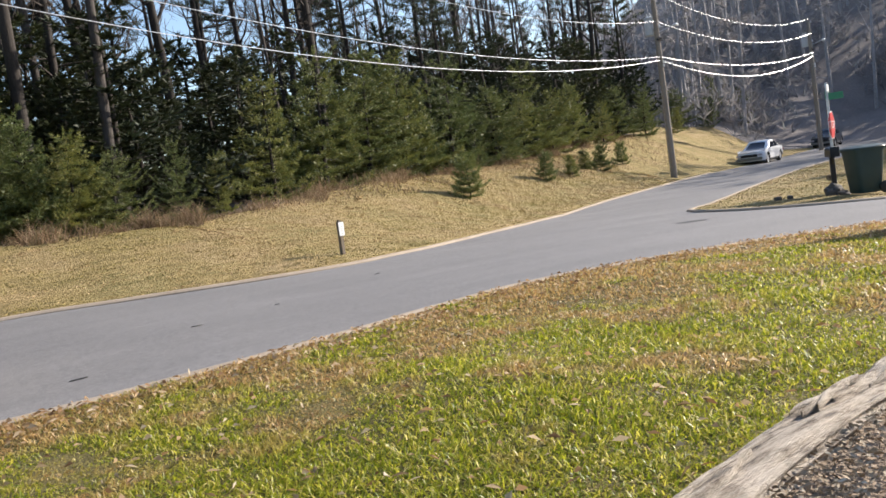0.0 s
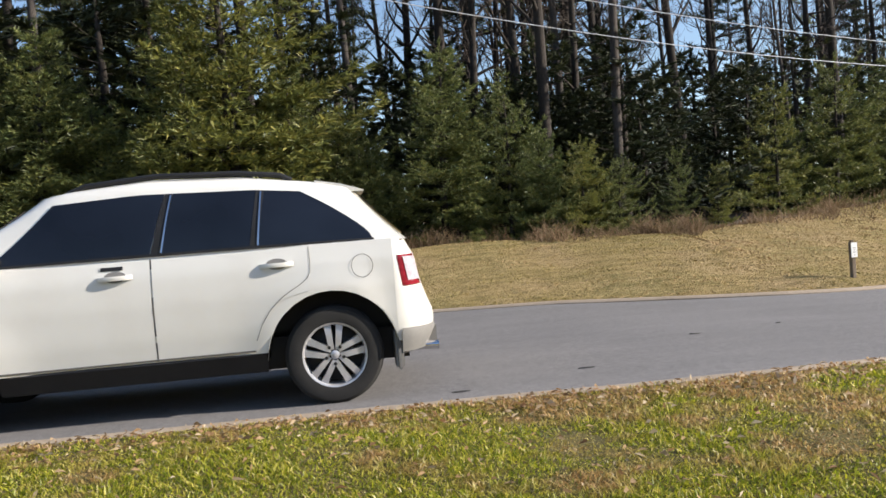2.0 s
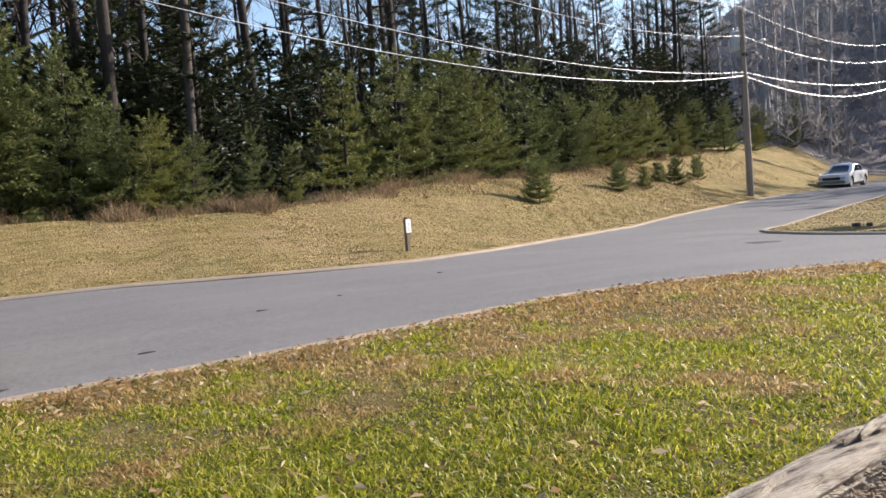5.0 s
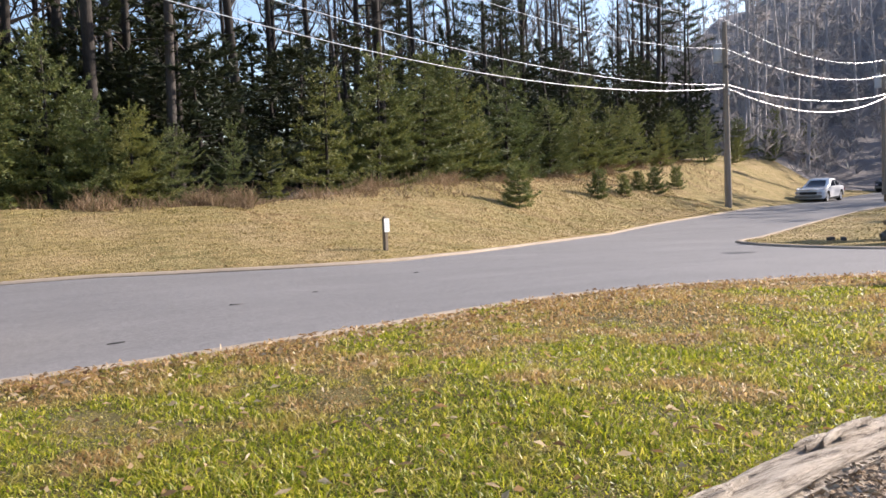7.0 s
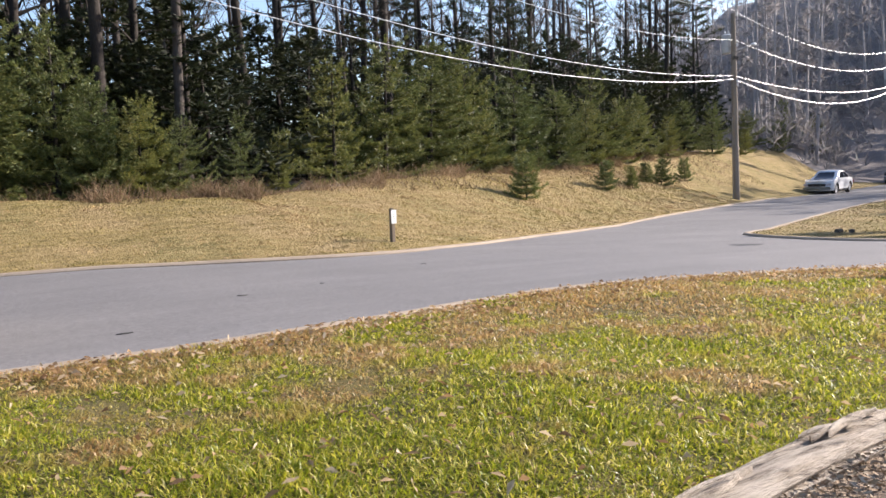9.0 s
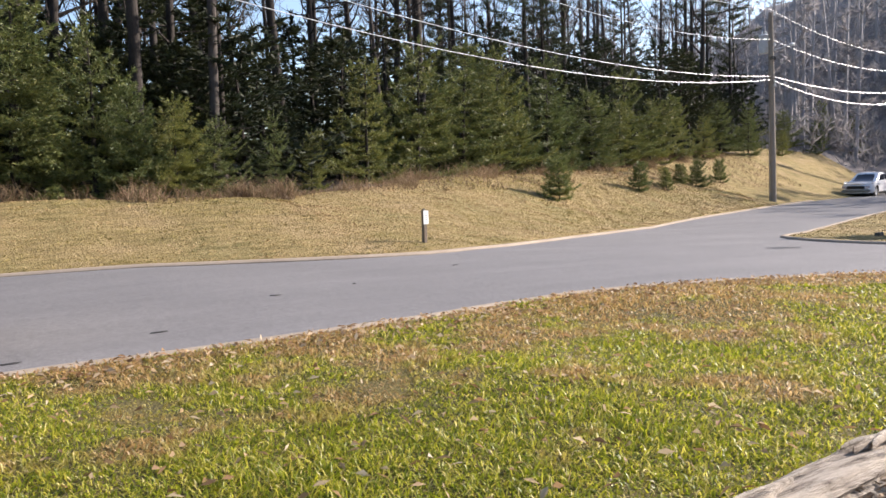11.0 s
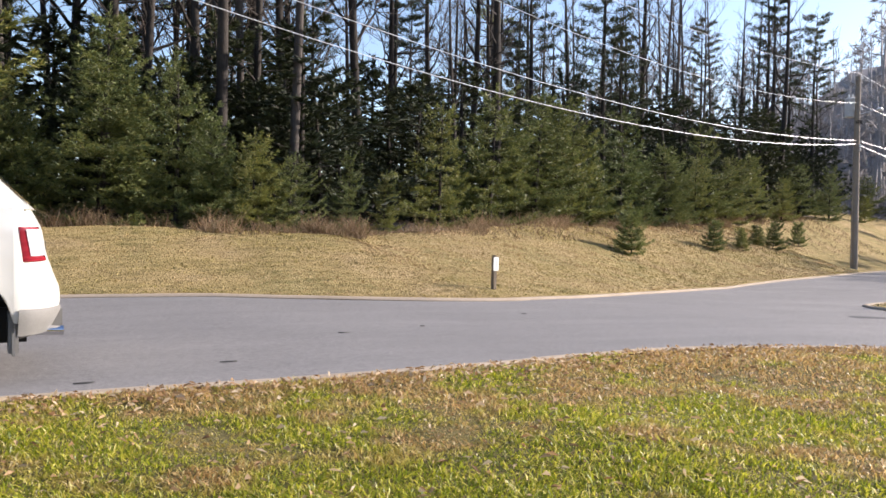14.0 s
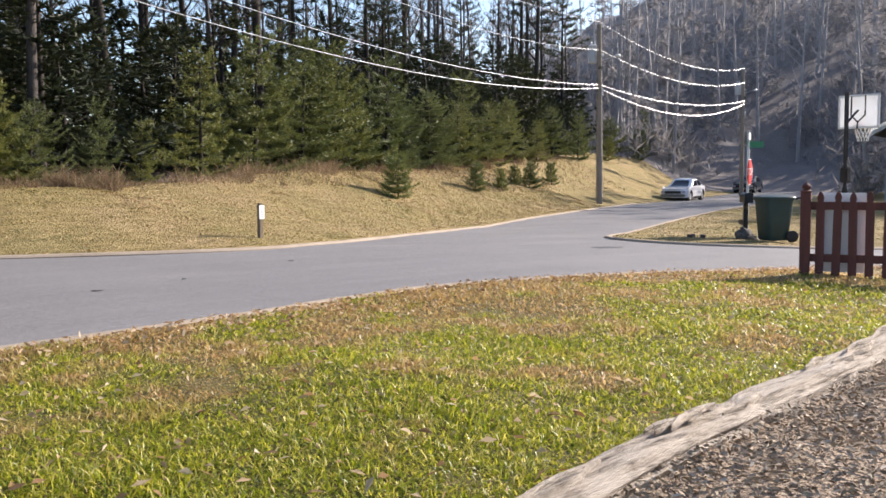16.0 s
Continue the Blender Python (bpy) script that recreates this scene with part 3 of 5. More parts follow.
grid7 = [i / 8 for i in range(9)]
def lamp_x(v):
    return 0.10 + 0.06 * (1 - v)
both(lambda bm: loop_grid(bm, [[corner(lamp_x(v) + 0.50 * u, 0.815 + 0.225 * v, 0.012 * math.sin(math.pi * min(1, u * 4 + 0.05) / 2)) for u in grid7] for v in grid7]), "tail_lamp", LAMP_RED, "red tail lamp with a clear centre")
both(lambda bm: loop_grid(bm, [[corner(lamp_x(v) + 0.13 + 0.36 * u, 0.85 + 0.175 * v, 0.018) for u in grid7] for v in grid7]), "lamp_lens", LAMP_CLEAR, "clear reversing lens")
both(lambda bm: loop_grid(bm, [[corner(0.06 + 0.94 * u, z, o) for u in grid7] for z, o in ((0.30, -0.10), (0.33, 0.005), (0.40, 0.012), (0.47, 0.016), (0.505, 0.004))]), "lower_bumper", GREY_TRIM, "grey plastic lower bumper")
part("rear_valance", box(bmesh.new(), 0.62, 0.79, -0.55, 0.55, 0.31, 0.50, 0.03), GREY_TRIM, suv)
both(lambda bm: box(bm, 0.44, 0.50, -0.90, -0.66, 0.20, 0.50, 0.02), "mud_flap", GREY_TRIM, "grey mud flap")
part("exhaust_pipe", tube(bmesh.new(), [(0.45, -0.62, 0.33), (0.66, -0.63, 0.335), (0.79, -0.65, 0.33)], 0.034, 14), CHROME, suv, "chrome exhaust tip")
part("tow_hitch", box(bmesh.new(), 0.55, 0.80, -0.04, 0.04, 0.29, 0.36, 0.01), BLACK_TRIM, suv)
part("plate", box(bmesh.new(), 0.70, 0.715, -0.155, 0.155, 0.78, 0.93, 0.004), CHROME, suv)
# spoiler over the rear window
bm = bmesh.new()
rws = []
for i in range(13):
    y = -0.66 + 1.32 * i / 12
    q = 1 - (y / 0.66) ** 2
    rws.append([Vector((x - 0.05 + (0.05 * q if x > 0.1 else 0), y, z + 0.025 * q)) for x, z in ((0.02, 1.565), (0.0, 1.640), (0.15, 1.610), (0.29, 1.567), (0.335, 1.550), (0.33, 1.538), (0.25, 1.54), (0.1, 1.545))])
vr = loop_grid(bm, rws)
for row in (vr[0], vr[-1]):
    bm.faces.new(row)
for a, c in zip(vr, vr[1:]):
    bm.faces.new((a[-1], a[0], c[0], c[-1]))
bmesh.ops.recalc_face_normals(bm, faces=bm.faces)
part("spoiler", bm, WHITE_PAINT, suv)
for sgn in (-1, 1):
    part("roof_rail", tube(bmesh.new(), [(-1.82, sgn * 0.61, 1.67), (-1.7, sgn * 0.61, 1.715), (-1.2, sgn * 0.61, 1.755), (-0.6, sgn * 0.61, 1.735), (-0.3, sgn * 0.61, 1.70), (-0.22, sgn * 0.61, 1.66)], 0.020, 8), BLACK_TRIM, suv, "black roof rail")


def mirror(bm):
    box(bm, -2.40, -2.26, -1.10, -0.93, 1.14, 1.33, 0.05)
    box(bm, -2.35, -2.30, -0.96, -0.86, 1.15, 1.19, 0.01)
both(mirror, "side_mirror", WHITE_PAINT)
both(lambda bm: box(bm, -2.262, -2.252, -1.085, -0.945, 1.16, 1.31, 0.004), "mirror_glass", CHROME)
both(lambda bm: loop_grid(bm, [[Vector((-3.70 + 0.22 * u * u, -(0.45 + 0.36 * u), z)) for u in steps] for z in (0.72, 0.80, 0.88)]), "headlight", LAMP_CLEAR, "clear headlight")
part("grille", box(bmesh.new(), -3.765, -3.70, -0.42, 0.42, 0.55, 0.88, 0.03), CHROME, suv, "chrome slatted grille")
suv.matrix_world = pose(0.0, 0.92, -0.085, 0, 0, 1.2)

SEDAN = dict(half=0.86, wheelbase=2.7, wheel=0.32, arch=0.39, sill=0.30, belt=0.92, hood=0.80, front=-3.65, side_end=0.45, front_low=0.25, rear_low=0.32,
             nose=[(0.2, -3.6), (0.45, -3.7), (0.95, -3.5)], tail=[(0.3, 0.98), (0.5, 1.08), (0.93, 1.0)],
             cabin_base=(-2.45, 0.35, 0.80, -2.6, 0.55), cabin_top=(-1.55, -0.35, 0.62, -1.65, -0.28), roof=[(-2.4, 1.15), (-1.6, 1.36), (-0.9, 1.39), (-0.3, 1.35), (0.4, 1.2)],
             panes=[(-1.95, -1.02, -1.50, -0.98, 0.1, 0.85), (-0.96, 0.02, -0.92, -0.40, 0.1, 0.85)])
for nm, paint_mat, lab, x, y, turn in (("sedan", SILVER_PAINT, "pale silver older sedan parked at the roadside", 50.8, 24.1, 15), ("dark_car", DARK_PAINT, "dark blue car parked in the shade", 69.5, 29.5, 17)):
    k2 = car(nm, SEDAN, paint_mat, False)
    part("grille", box(bmesh.new(), -3.72, -3.62, -0.5, 0.5, 0.52, 0.68, 0.02), BLACK_TRIM, k2["top"])
    part("bumper", box(bmesh.new(), -3.78, -3.6, -0.8, 0.8, 0.32, 0.48, 0.05), GREY_TRIM, k2["top"])
    k2["both"](lambda bm: box(bm, -3.70, -3.6, -0.78, -0.54, 0.56, 0.68, 0.02), "headlight", LAMP_CLEAR)
    k2["both"](lambda bm: box(bm, 1.0, 1.07, -0.78, -0.4, 0.6, 0.75, 0.02), "tail_lamp", LAMP_RED)
    tagged(k2["top"], lab, "car").matrix_world = pose(x, y, float(road_z(x)), 0, 0, turn)

# ---- woods ----
BARK_DARK = speckled("dark_bark", (0.020, 0.016, 0.013), (0.055, 0.045, 0.037), 5, 40, 0.95, 0, 0.8, 0.02, (1, 1, 0.25))
BARK_GREY = speckled("grey_bark", (0.036, 0.030, 0.026), (0.092, 0.078, 0.067), 4, 40, 0.95, 0, 0.8, 0.02, (1, 1, 0.25))
NEEDLES = per_piece("evergreen_needles", [(0.076, 0.112, 0.042), (0.165, 0.200, 0.064), (0.290, 0.312, 0.092), (0.112, 0.152, 0.055), (0.385, 0.370, 0.122)], 0.5, 0.4, 0.25, True)
SAPLING = per_piece("sapling_needles", [(0.11, 0.15, 0.05), (0.20, 0.235, 0.075), (0.32, 0.335, 0.11), (0.15, 0.19, 0.06)], 0.55, 0.35, 0.3, True)
# the same needles, darkened in colour for the shade inside the wood
NEEDLES_SHADED = per_piece("shaded_needles", [(0.028, 0.038, 0.020), (0.048, 0.060, 0.027), (0.075, 0.088, 0.036)], 0.6, 0.3, 0.15, True)
# far slope: haze put into the pale grey of foliage and bark
HAZED_LEAF = per_piece("hazed_hill_foliage", [(0.26, 0.25, 0.25), (0.34, 0.32, 0.32), (0.42, 0.38, 0.365), (0.23, 0.245, 0.235)], 0.9, 0.1, 0.4)
HAZED_BARK = speckled("hazed_hill_bark", (0.25, 0.235, 0.23), (0.42, 0.39, 0.38), 3, 20, 0.95)
TWIGS = per_piece("bare_twigs", [(0.06, 0.047, 0.038), (0.11, 0.088, 0.072), (0.16, 0.125, 0.10)], 0.9, 0.2)
DRY = per_piece("dry_stalks", [(0.16, 0.105, 0.06), (0.30, 0.20, 0.12), (0.44, 0.33, 0.21), (0.22, 0.14, 0.085), (0.14, 0.14, 0.05)], 0.9, 0.2, 0.35)


def mesh_of(name, verts, faces, mat, smooth_faces=False):
    me = bpy.data.meshes.new(name)
    v = np.asarray(verts, np.float32).reshape(-1, 3)
    f = np.asarray(faces, np.int32)
    me.vertices.add(len(v))
    me.vertices.foreach_set("co", v.ravel())
    n = f.shape[1]
    me.loops.add(f.size)
    me.loops.foreach_set("vertex_index", f.ravel())
    me.polygons.add(len(f))
    me.polygons.foreach_set("loop_start", np.arange(0, f.size, n, dtype=np.int32))
    if smooth_faces:
        me.polygons.foreach_set("use_smooth", [True] * len(f))
    me.materials.append(mat)
    me.update()
    return me


def child(name, me, parent, label=""):
    ob = new(name, me)
    ob.parent = parent
    if label:
        ob["label"] = label
    return ob


def unit(a):
    return a / np.maximum(np.linalg.norm(a, axis=-1, keepdims=True), 1e-9)


def needle_faces(rng, at, along, count, length, width, splay=0.9):
    """Thin triangles that leave each point round its direction."""
    n = len(at) * count
    base = np.repeat(at, count, 0)
    d = unit(np.repeat(along, count, 0) + rng.normal(0, splay, (n, 3)))
    side_v = unit(np.cross(d, rng.normal(0, 1, (n, 3)))) * width * rng.uniform(0.6, 1.3, (n, 1))
    l = length * rng.uniform(0.6, 1.3, (n, 1))
    tri = np.stack([base + side_v, base - side_v, base + d * l], 1)
    return tri.reshape(-1, 3)


class Wood:
    """Many tapered bars gathered in one mesh."""

    def __init__(self):
        self.v, self.f = [], []

    def bar(self, path, radii, sides=5):
        start = len(self.v)
        for i, p in enumerate(path):
            d = path[min(i + 1, len(path) - 1)] - path[max(0, i - 1)]
            d = d / max(1e-6, np.linalg.norm(d))
            a = np.cross(d, (0.3, 0.9, 0.1) if abs(d[2]) > 0.5 else (0, 0, 1))
            a = a / max(1e-6, np.linalg.norm(a))
            c = np.cross(d, a)
            for k in range(sides):
                t = 2 * math.pi * k / sides
                self.v.append(p + radii[i] * (math.cos(t) * a + math.sin(t) * c))
        for i in range(len(path) - 1):
            for k in range(sides):
                q = start + i * sides
                self.f.append((q + k, q + (k + 1) % sides, q + sides + (k + 1) % sides, q + sides + k))


def young_pine(name, seed, h, r, mat, whorls=10, boughs=6, label="", needle=0.10, per=7, step=0.085, thin=0.10, gaps=0.14):
    """An evergreen with separate tiers of flat, up-turned boughs nearly to the ground, in an uneven cone."""
    rng = np.random.default_rng(seed)
    top = new(name)
    wood = Wood()
    ts = np.linspace(0, 1, 9)
    lean = rng.normal(0, 0.03, 2)
    trunk = np.array([(lean[0] * h * t * t + 0.04 * math.sin(5 * t + seed), lean[1] * h * t * t, h * t) for t in ts])
    wood.bar(list(trunk), [max(0.012, 0.018 * h * (1 - t) ** 0.9) for t in ts], 7)
    at, along = [], []
    lump = rng.uniform(0.55, 1.25, 9)
    lump[8] = lump[0]
    for k in range(whorls):
        t0 = 0.03 + 0.93 * (k / whorls) ** 0.95
        tier = rng.uniform(0.78, 1.16)
        for q in range(boughs if t0 < 0.75 else boughs - 2):
            if rng.random() < gaps and t0 < 0.8:
                continue
            t = min(0.985, t0 + rng.normal(0, 0.15 / whorls))
            az = 6.283 * q / boughs + k * 1.1 + rng.normal(0, 0.3)
            reach = r * (1 - t) ** 0.72 * tier * np.interp((az % 6.283) / 6.283 * 8, range(9), lump) * rng.uniform(0.55, 1.2) + 0.10
            o = np.array([np.interp(t, ts, trunk[:, c]) for c in range(3)])
            d = np.array((math.cos(az), math.sin(az), 0))
            lift = rng.uniform(-0.08, 0.18) + 0.6 * t * t
            us = np.array((0, 0.35, 0.7, 1.0))
            pts = np.array([o + d * reach * u + np.array((0, 0, reach * (lift * u - 0.26 * u * (1 - u) + 0.16 * u ** 3))) for u in us])
            wood.bar(list(pts), [0.016 * (1 - t) + 0.008, 0.012 * (1 - t) + 0.006, 0.008, 0.004], 3)
            side_d = np.array((-d[1], d[0], 0))
            n = max(4, int(reach / (step * 1.7)))
            for u in np.linspace(0.22, 1.0, n):
                b = np.array([np.interp(u, us, pts[:, c]) for c in range(3)])
                for sg in (-1, 1):
                    w = (0.40 * reach * (1.06 - u) + 0.06) * rng.uniform(0.45, 1.0)
                    tip = b + side_d * sg * w + d * w * 0.75 + np.array((0, 0, w * rng.uniform(-0.05, 0.26)))
                    m = max(1, int(w / step))
                    way = unit(tip - b) + np.array((0, 0, 0.30))
                    for c in range(m):
                        f = (c + 1) / m
                        at.append(b * (1 - f) + tip * f)
                        along.append(way)
                at.append(b)
                along.append(d + np.array((0, 0, 0.35)))
            for f in (0.03, 0.08):
                at.append(pts[-1] + d * f + np.array((0, 0, f * 0.6)))
                along.append(d * 0.7 + np.array((0, 0, 0.8)))
    for f in np.linspace(0.92, 1.0, 8):
        at.append(np.array([np.interp(f, ts, trunk[:, c]) for c in range(3)]))
        along.append(np.array((0, 0, 1.0)))
    v = needle_faces(rng, np.array(at), np.array(along), per, needle, needle * thin, 0.55)
    child("trunk", mesh_of("trunk", wood.v, wood.f, BARK_DARK, True), top)
    child("crown", mesh_of("crown", v, np.arange(len(v)).reshape(-1, 3), mat), top)
    return tagged(top, label, "tree")


def tall_pine(name, seed, h, mat, label=""):
    """A forest pine: a long bare trunk, dead stubs, and a ragged crown of level boughs."""
    rng = np.random.default_rng(seed)
    top = new(name)
    wood = Wood()
    ts = np.linspace(0, 1, 10)
    bend = rng.normal(0, 0.35, 4)
    trunk = [np.array((bend[0] * math.sin(2.5 * t) + bend[1] * t, bend[2] * math.sin(2 * t) + bend[3] * t, h * t)) for t in ts]
    wood.bar(trunk, [0.17 * (1 - t) ** 0.8 + 0.015 for t in ts], 8)
    at, along = [], []
    for k in range(54):
        t = 0.28 + 0.71 * (k / 54)
        live = t > rng.uniform(0.36, 0.58)
        az = k * 2.399 + rng.normal(0, 0.5)
        reach = h * (0.16 * (1 - t) ** 0.5 + 0.02) * rng.uniform(0.5, 1.2) * (1 if live else 0.6)
        o = np.array([np.interp(t, ts, [p[i] for p in trunk]) for i in range(3)])
        d = np.array((math.cos(az), math.sin(az), 0))
        pts = [o + d * reach * u + np.array((0, 0, reach * (0.15 * u + 0.15 * u * u + 0.1 * math.sin(3 * u + k)))) for u in (0, 0.4, 0.75, 1)]
        wood.bar(pts, [0.035, 0.025, 0.014, 0.006], 3)
        if not live:
            continue
        side_d = np.array((-d[1], d[0], 0))
        for u in np.linspace(0.35, 1, 9):
            b = o + d * reach * u + np.array((0, 0, reach * (0.15 * u + 0.15 * u * u)))
            for _ in range(4):
                w = reach * 0.32 * rng.uniform(0.1, 1)
                at.append(b + side_d * rng.choice((-1, 1)) * w + d * w * 0.5 + np.array((0, 0, w * rng.uniform(0, 0.5))))
                along.append(d * 0.3 + side_d * rng.normal(0, 0.4) + np.array((0, 0, 0.5)))
    v = needle_faces(rng, np.array(at), np.array(along), 7, 0.30, 0.020, 0.7)
    child("trunk", mesh_of("trunk", wood.v, wood.f, BARK_DARK, True), top)
    child("crown", mesh_of("crown", v, np.arange(len(v)).reshape(-1, 3), mat), top)
    return tagged(top, label, "tree")


def bare_tree(name, seed, h, mat, label="", fork=0.35):
    """A leafless broadleaf tree with three orders of branches."""
    rng = np.random.default_rng(seed)
    top = new(name)
    trunk_w, twig_w = Wood(), Wood()
    ts = np.linspace(0, 1, 10)
    bend = rng.normal(0, 0.4, 4)
    trunk = [np.array((bend[0] * math.sin(2.2 * t) + bend[1] * t * t, bend[2] * math.sin(1.8 * t) + bend[3] * t * t, h * t)) for t in ts]
    r0 = rng.uniform(0.10, 0.19)
    trunk_w.bar(trunk, [r0 * (1 - t) ** 0.75 + 0.012 for t in ts], 8)

    def limb(o, d, length, rad, order):
        pts, p, dd = [o], o, d
        n = 4 if order == 1 else 3 if order == 2 else 2
        for _ in range(n):
            dd = unit(dd + rng.normal(0, 0.16, 3) + np.array((0, 0, 0.10)))
            p = p + dd * length / n
            pts.append(p)
        (trunk_w if order == 1 else twig_w).bar(pts, [rad * (1 - 0.8 * q / n) for q in range(n + 1)], 4 if order == 1 else 3)
        if order < 3:
            for _ in range(6 if order == 1 else 3):
                u = rng.uniform(0.2, 1)
                i = min(n - 1, int(u * n))
                q = pts[i] + (pts[i + 1] - pts[i]) * (u * n - i)
                nd = unit(dd + rng.normal(0, 0.6, 3) + np.array((0, 0, 0.15)))
                limb(q, nd, length * rng.uniform(0.3, 0.6), max(0.005, rad * 0.42), order + 1)

    for k in range(17):
        t = fork + (0.97 - fork) * (k / 17)
        o = np.array([np.interp(t, ts, [p[i] for p in trunk]) for i in range(3)])
        az = k * 2.399 + rng.normal(0, 0.4)
        d = unit(np.array((math.cos(az), math.sin(az), rng.uniform(0.4, 1.3))))
        limb(o, d, h * 0.24 * (1.1 - t) * rng.uniform(0.6, 1.3) + 0.5, r0 * 0.38 * (1.1 - t) + 0.012, 1)
    child("trunk", mesh_of("trunk", trunk_w.v, trunk_w.f, mat, True), top)
    tagged(child("twig_crown", mesh_of("twig_crown", twig_w.v, twig_w.f, TWIGS, True), top), kind="stuff")
    return tagged(top, label, "tree")


def stand(ob, x, y, turn=0.0, size=1.0, sink=0.05, wide=1.0):
    return Matrix.LocRotScale((x, y, float(ground_z(x, y)) - sink), Euler((0, 0, radians(turn))), (size * wide, size * wide, size))


EVERGREEN = "young evergreen with dense needled boughs at the wood's edge"
pines = [young_pine("evergreen_tree", sd, 5.0, rr, NEEDLES, wh, 7, EVERGREEN, 0.15, 8, 0.085, 0.115, 0.08) for sd, rr, wh in ((11, 2.15, 11), (12, 1.9, 11), (13, 2.3, 12), (14, 2.0, 12), (15, 2.2, 10))]
big_pines = [young_pine("evergreen_tree", sd, 8.0, rr, NEEDLES, 17, 8, "broad tall evergreen at the wood's edge", 0.17, 8, 0.105, 0.11, 0.08) for sd, rr in ((16, 2.9), (17, 2.6))]
for p in pines + big_pines:
    tagged(p, group="evergreens along the wood's edge")
FAR_X, FAR_Y = far_arr[:, 0], far_arr[:, 1]


def far_edge(x):
    return float(np.interp(x, FAR_X, FAR_Y))


def behind(x, d):
    """A point d metres behind the far kerb, square to it."""
    e = 0.3
    s = (far_edge(x + e) - far_edge(x - e)) / (2 * e)
    l = math.hypot(1, s)
    return x - s / l * d, far_edge(x) + d / l


rnd = random.Random(5)
used = set()


def plant(kinds, x, y, size, wide=1.0, turn=None):
    i = rnd.randrange(len(kinds))
    m = stand(None, x, y, rnd.uniform(0, 360) if turn is None else turn, size, 0.05, wide)
    key = kinds[i].name
    if key not in used:
        used.add(key)
        kinds[i].matrix_basis = m
        return kinds[i]
    return copy_thing(kinds[i], m)


# first row of evergreens: bearing from the lawn, slope to the tip, width factor
EDGE_ROW = ((128, 0.28, 1.1), (120, 0.28, 1.1), (113, 0.26, 1.15), (109, 0.29, 1.05), (105.6, 0.25, 1.1), (100.5, 0.40, 1.1), (97.5, 0.43, 1.15), (94.0, 0.30, 1.0), (91.2, 0.22, 1.1), (88.7, 0.165, 1.2), (84, 0.25, 1.05), (79.6, 0.19, 1.1), (77.4, 0.157, 1.1),
            (74.9, 0.137, 1.2), (72.6, 0.105, 1.1), (68.7, 0.112, 0.85), (66.4, 0.082, 0.85), (62.7, 0.150, 1.2), (59.3, 0.163, 1.2), (56.3, 0.168, 1.15), (53.9, 0.150, 1.2), (50.8, 0.136, 1.2), (47.9, 0.128, 1.25), (45.6, 0.119, 1.25), (42.6, 0.102, 1.3),
            (39.9, 0.086, 1.3), (38.0, 0.072, 1.3), (36, 0.068, 1.3), (34, 0.066, 1.3))
for bearing, slope, wide in EDGE_ROW:
    ca, sa = math.cos(radians(bearing)), math.sin(radians(bearing))
    reach = 16.0
    while float(outside(0.35 + reach * ca, -6.25 + reach * sa)) < 6.9 and reach < 90:
        reach += 0.1
    px, py = 0.35 + reach * ca, -6.25 + reach * sa
    tall = 1.05 + slope * reach - float(ground_z(px, py))
    if tall > 5.0:
        plant(big_pines, px, py, tall / 8.0, wide * 1.05)
    else:
        plant(pines, px, py, tall / 5.0, wide * 0.85)
    if not 65 < bearing < 73:
        b2, d2 = radians(bearing - rnd.uniform(1.2, 2.0)), reach + rnd.uniform(1.2, 2.4)
        px, py = 0.35 + d2 * math.cos(b2), -6.25 + d2 * math.sin(b2)
        plant(pines, px, py, min(1.2, tall / 5.0) * rnd.uniform(0.6, 0.9), 0.95)
# deeper rows, with the wood's shade put into their needle colour
DEEP = "evergreen deeper in the wood, its needles coloured dark as shade"
pines_back = [young_pine("evergreen_tree", 21, 6.0, 2.1, NEEDLES_SHADED, 11, 6, DEEP, 0.20, 7, 0.20, 0.16), young_pine("evergreen_tree", 22, 6.0, 1.9, NEEDLES_SHADED, 12, 6, DEEP, 0.20, 7, 0.20, 0.16)]
for p in pines_back:
    tagged(p, group="dark evergreens in the wood")
x = -26.0
while x < 60:
    for d0 in (9.8, 13.0, 17.0):
        px, py = behind(x, d0 + rnd.uniform(-0.8, 1))
        plant(pines_back, px, py, rnd.uniform(0.66, 0.92) * ip(x, [(-5, 1.15), (3, 0.92), (10, 0.86), (40, 0.98)]) * (1 + 0.012 * d0), rnd.uniform(1.1, 1.4))
    x += rnd.uniform(1.9, 2.8)
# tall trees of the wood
talls = [tall_pine("forest_pine", 31, 17, NEEDLES_SHADED, "tall forest pine with a long bare trunk"), tall_pine("forest_pine", 32, 20, NEEDLES, "tall forest pine with a long bare trunk"), tall_pine("forest_pine", 33, 14, NEEDLES_SHADED, "tall forest pine with a long bare trunk")]
bares = [bare_tree("bare_tree", 41, 16, BARK_DARK, "tall leafless broadleaf tree with dark bark"), bare_tree("bare_tree", 42, 19, BARK_GREY, "tall leafless broadleaf tree with grey bark", 0.42), bare_tree("bare_tree", 43, 14, BARK_DARK, "tall leafless broadleaf tree with dark bark", 0.28), bare_tree("bare_tree", 44, 17, BARK_GREY, "tall leafless broadleaf tree with grey bark", 0.3)]
for p in talls + bares:
    tagged(p, group="tall trees of the wood")
x = -30.0
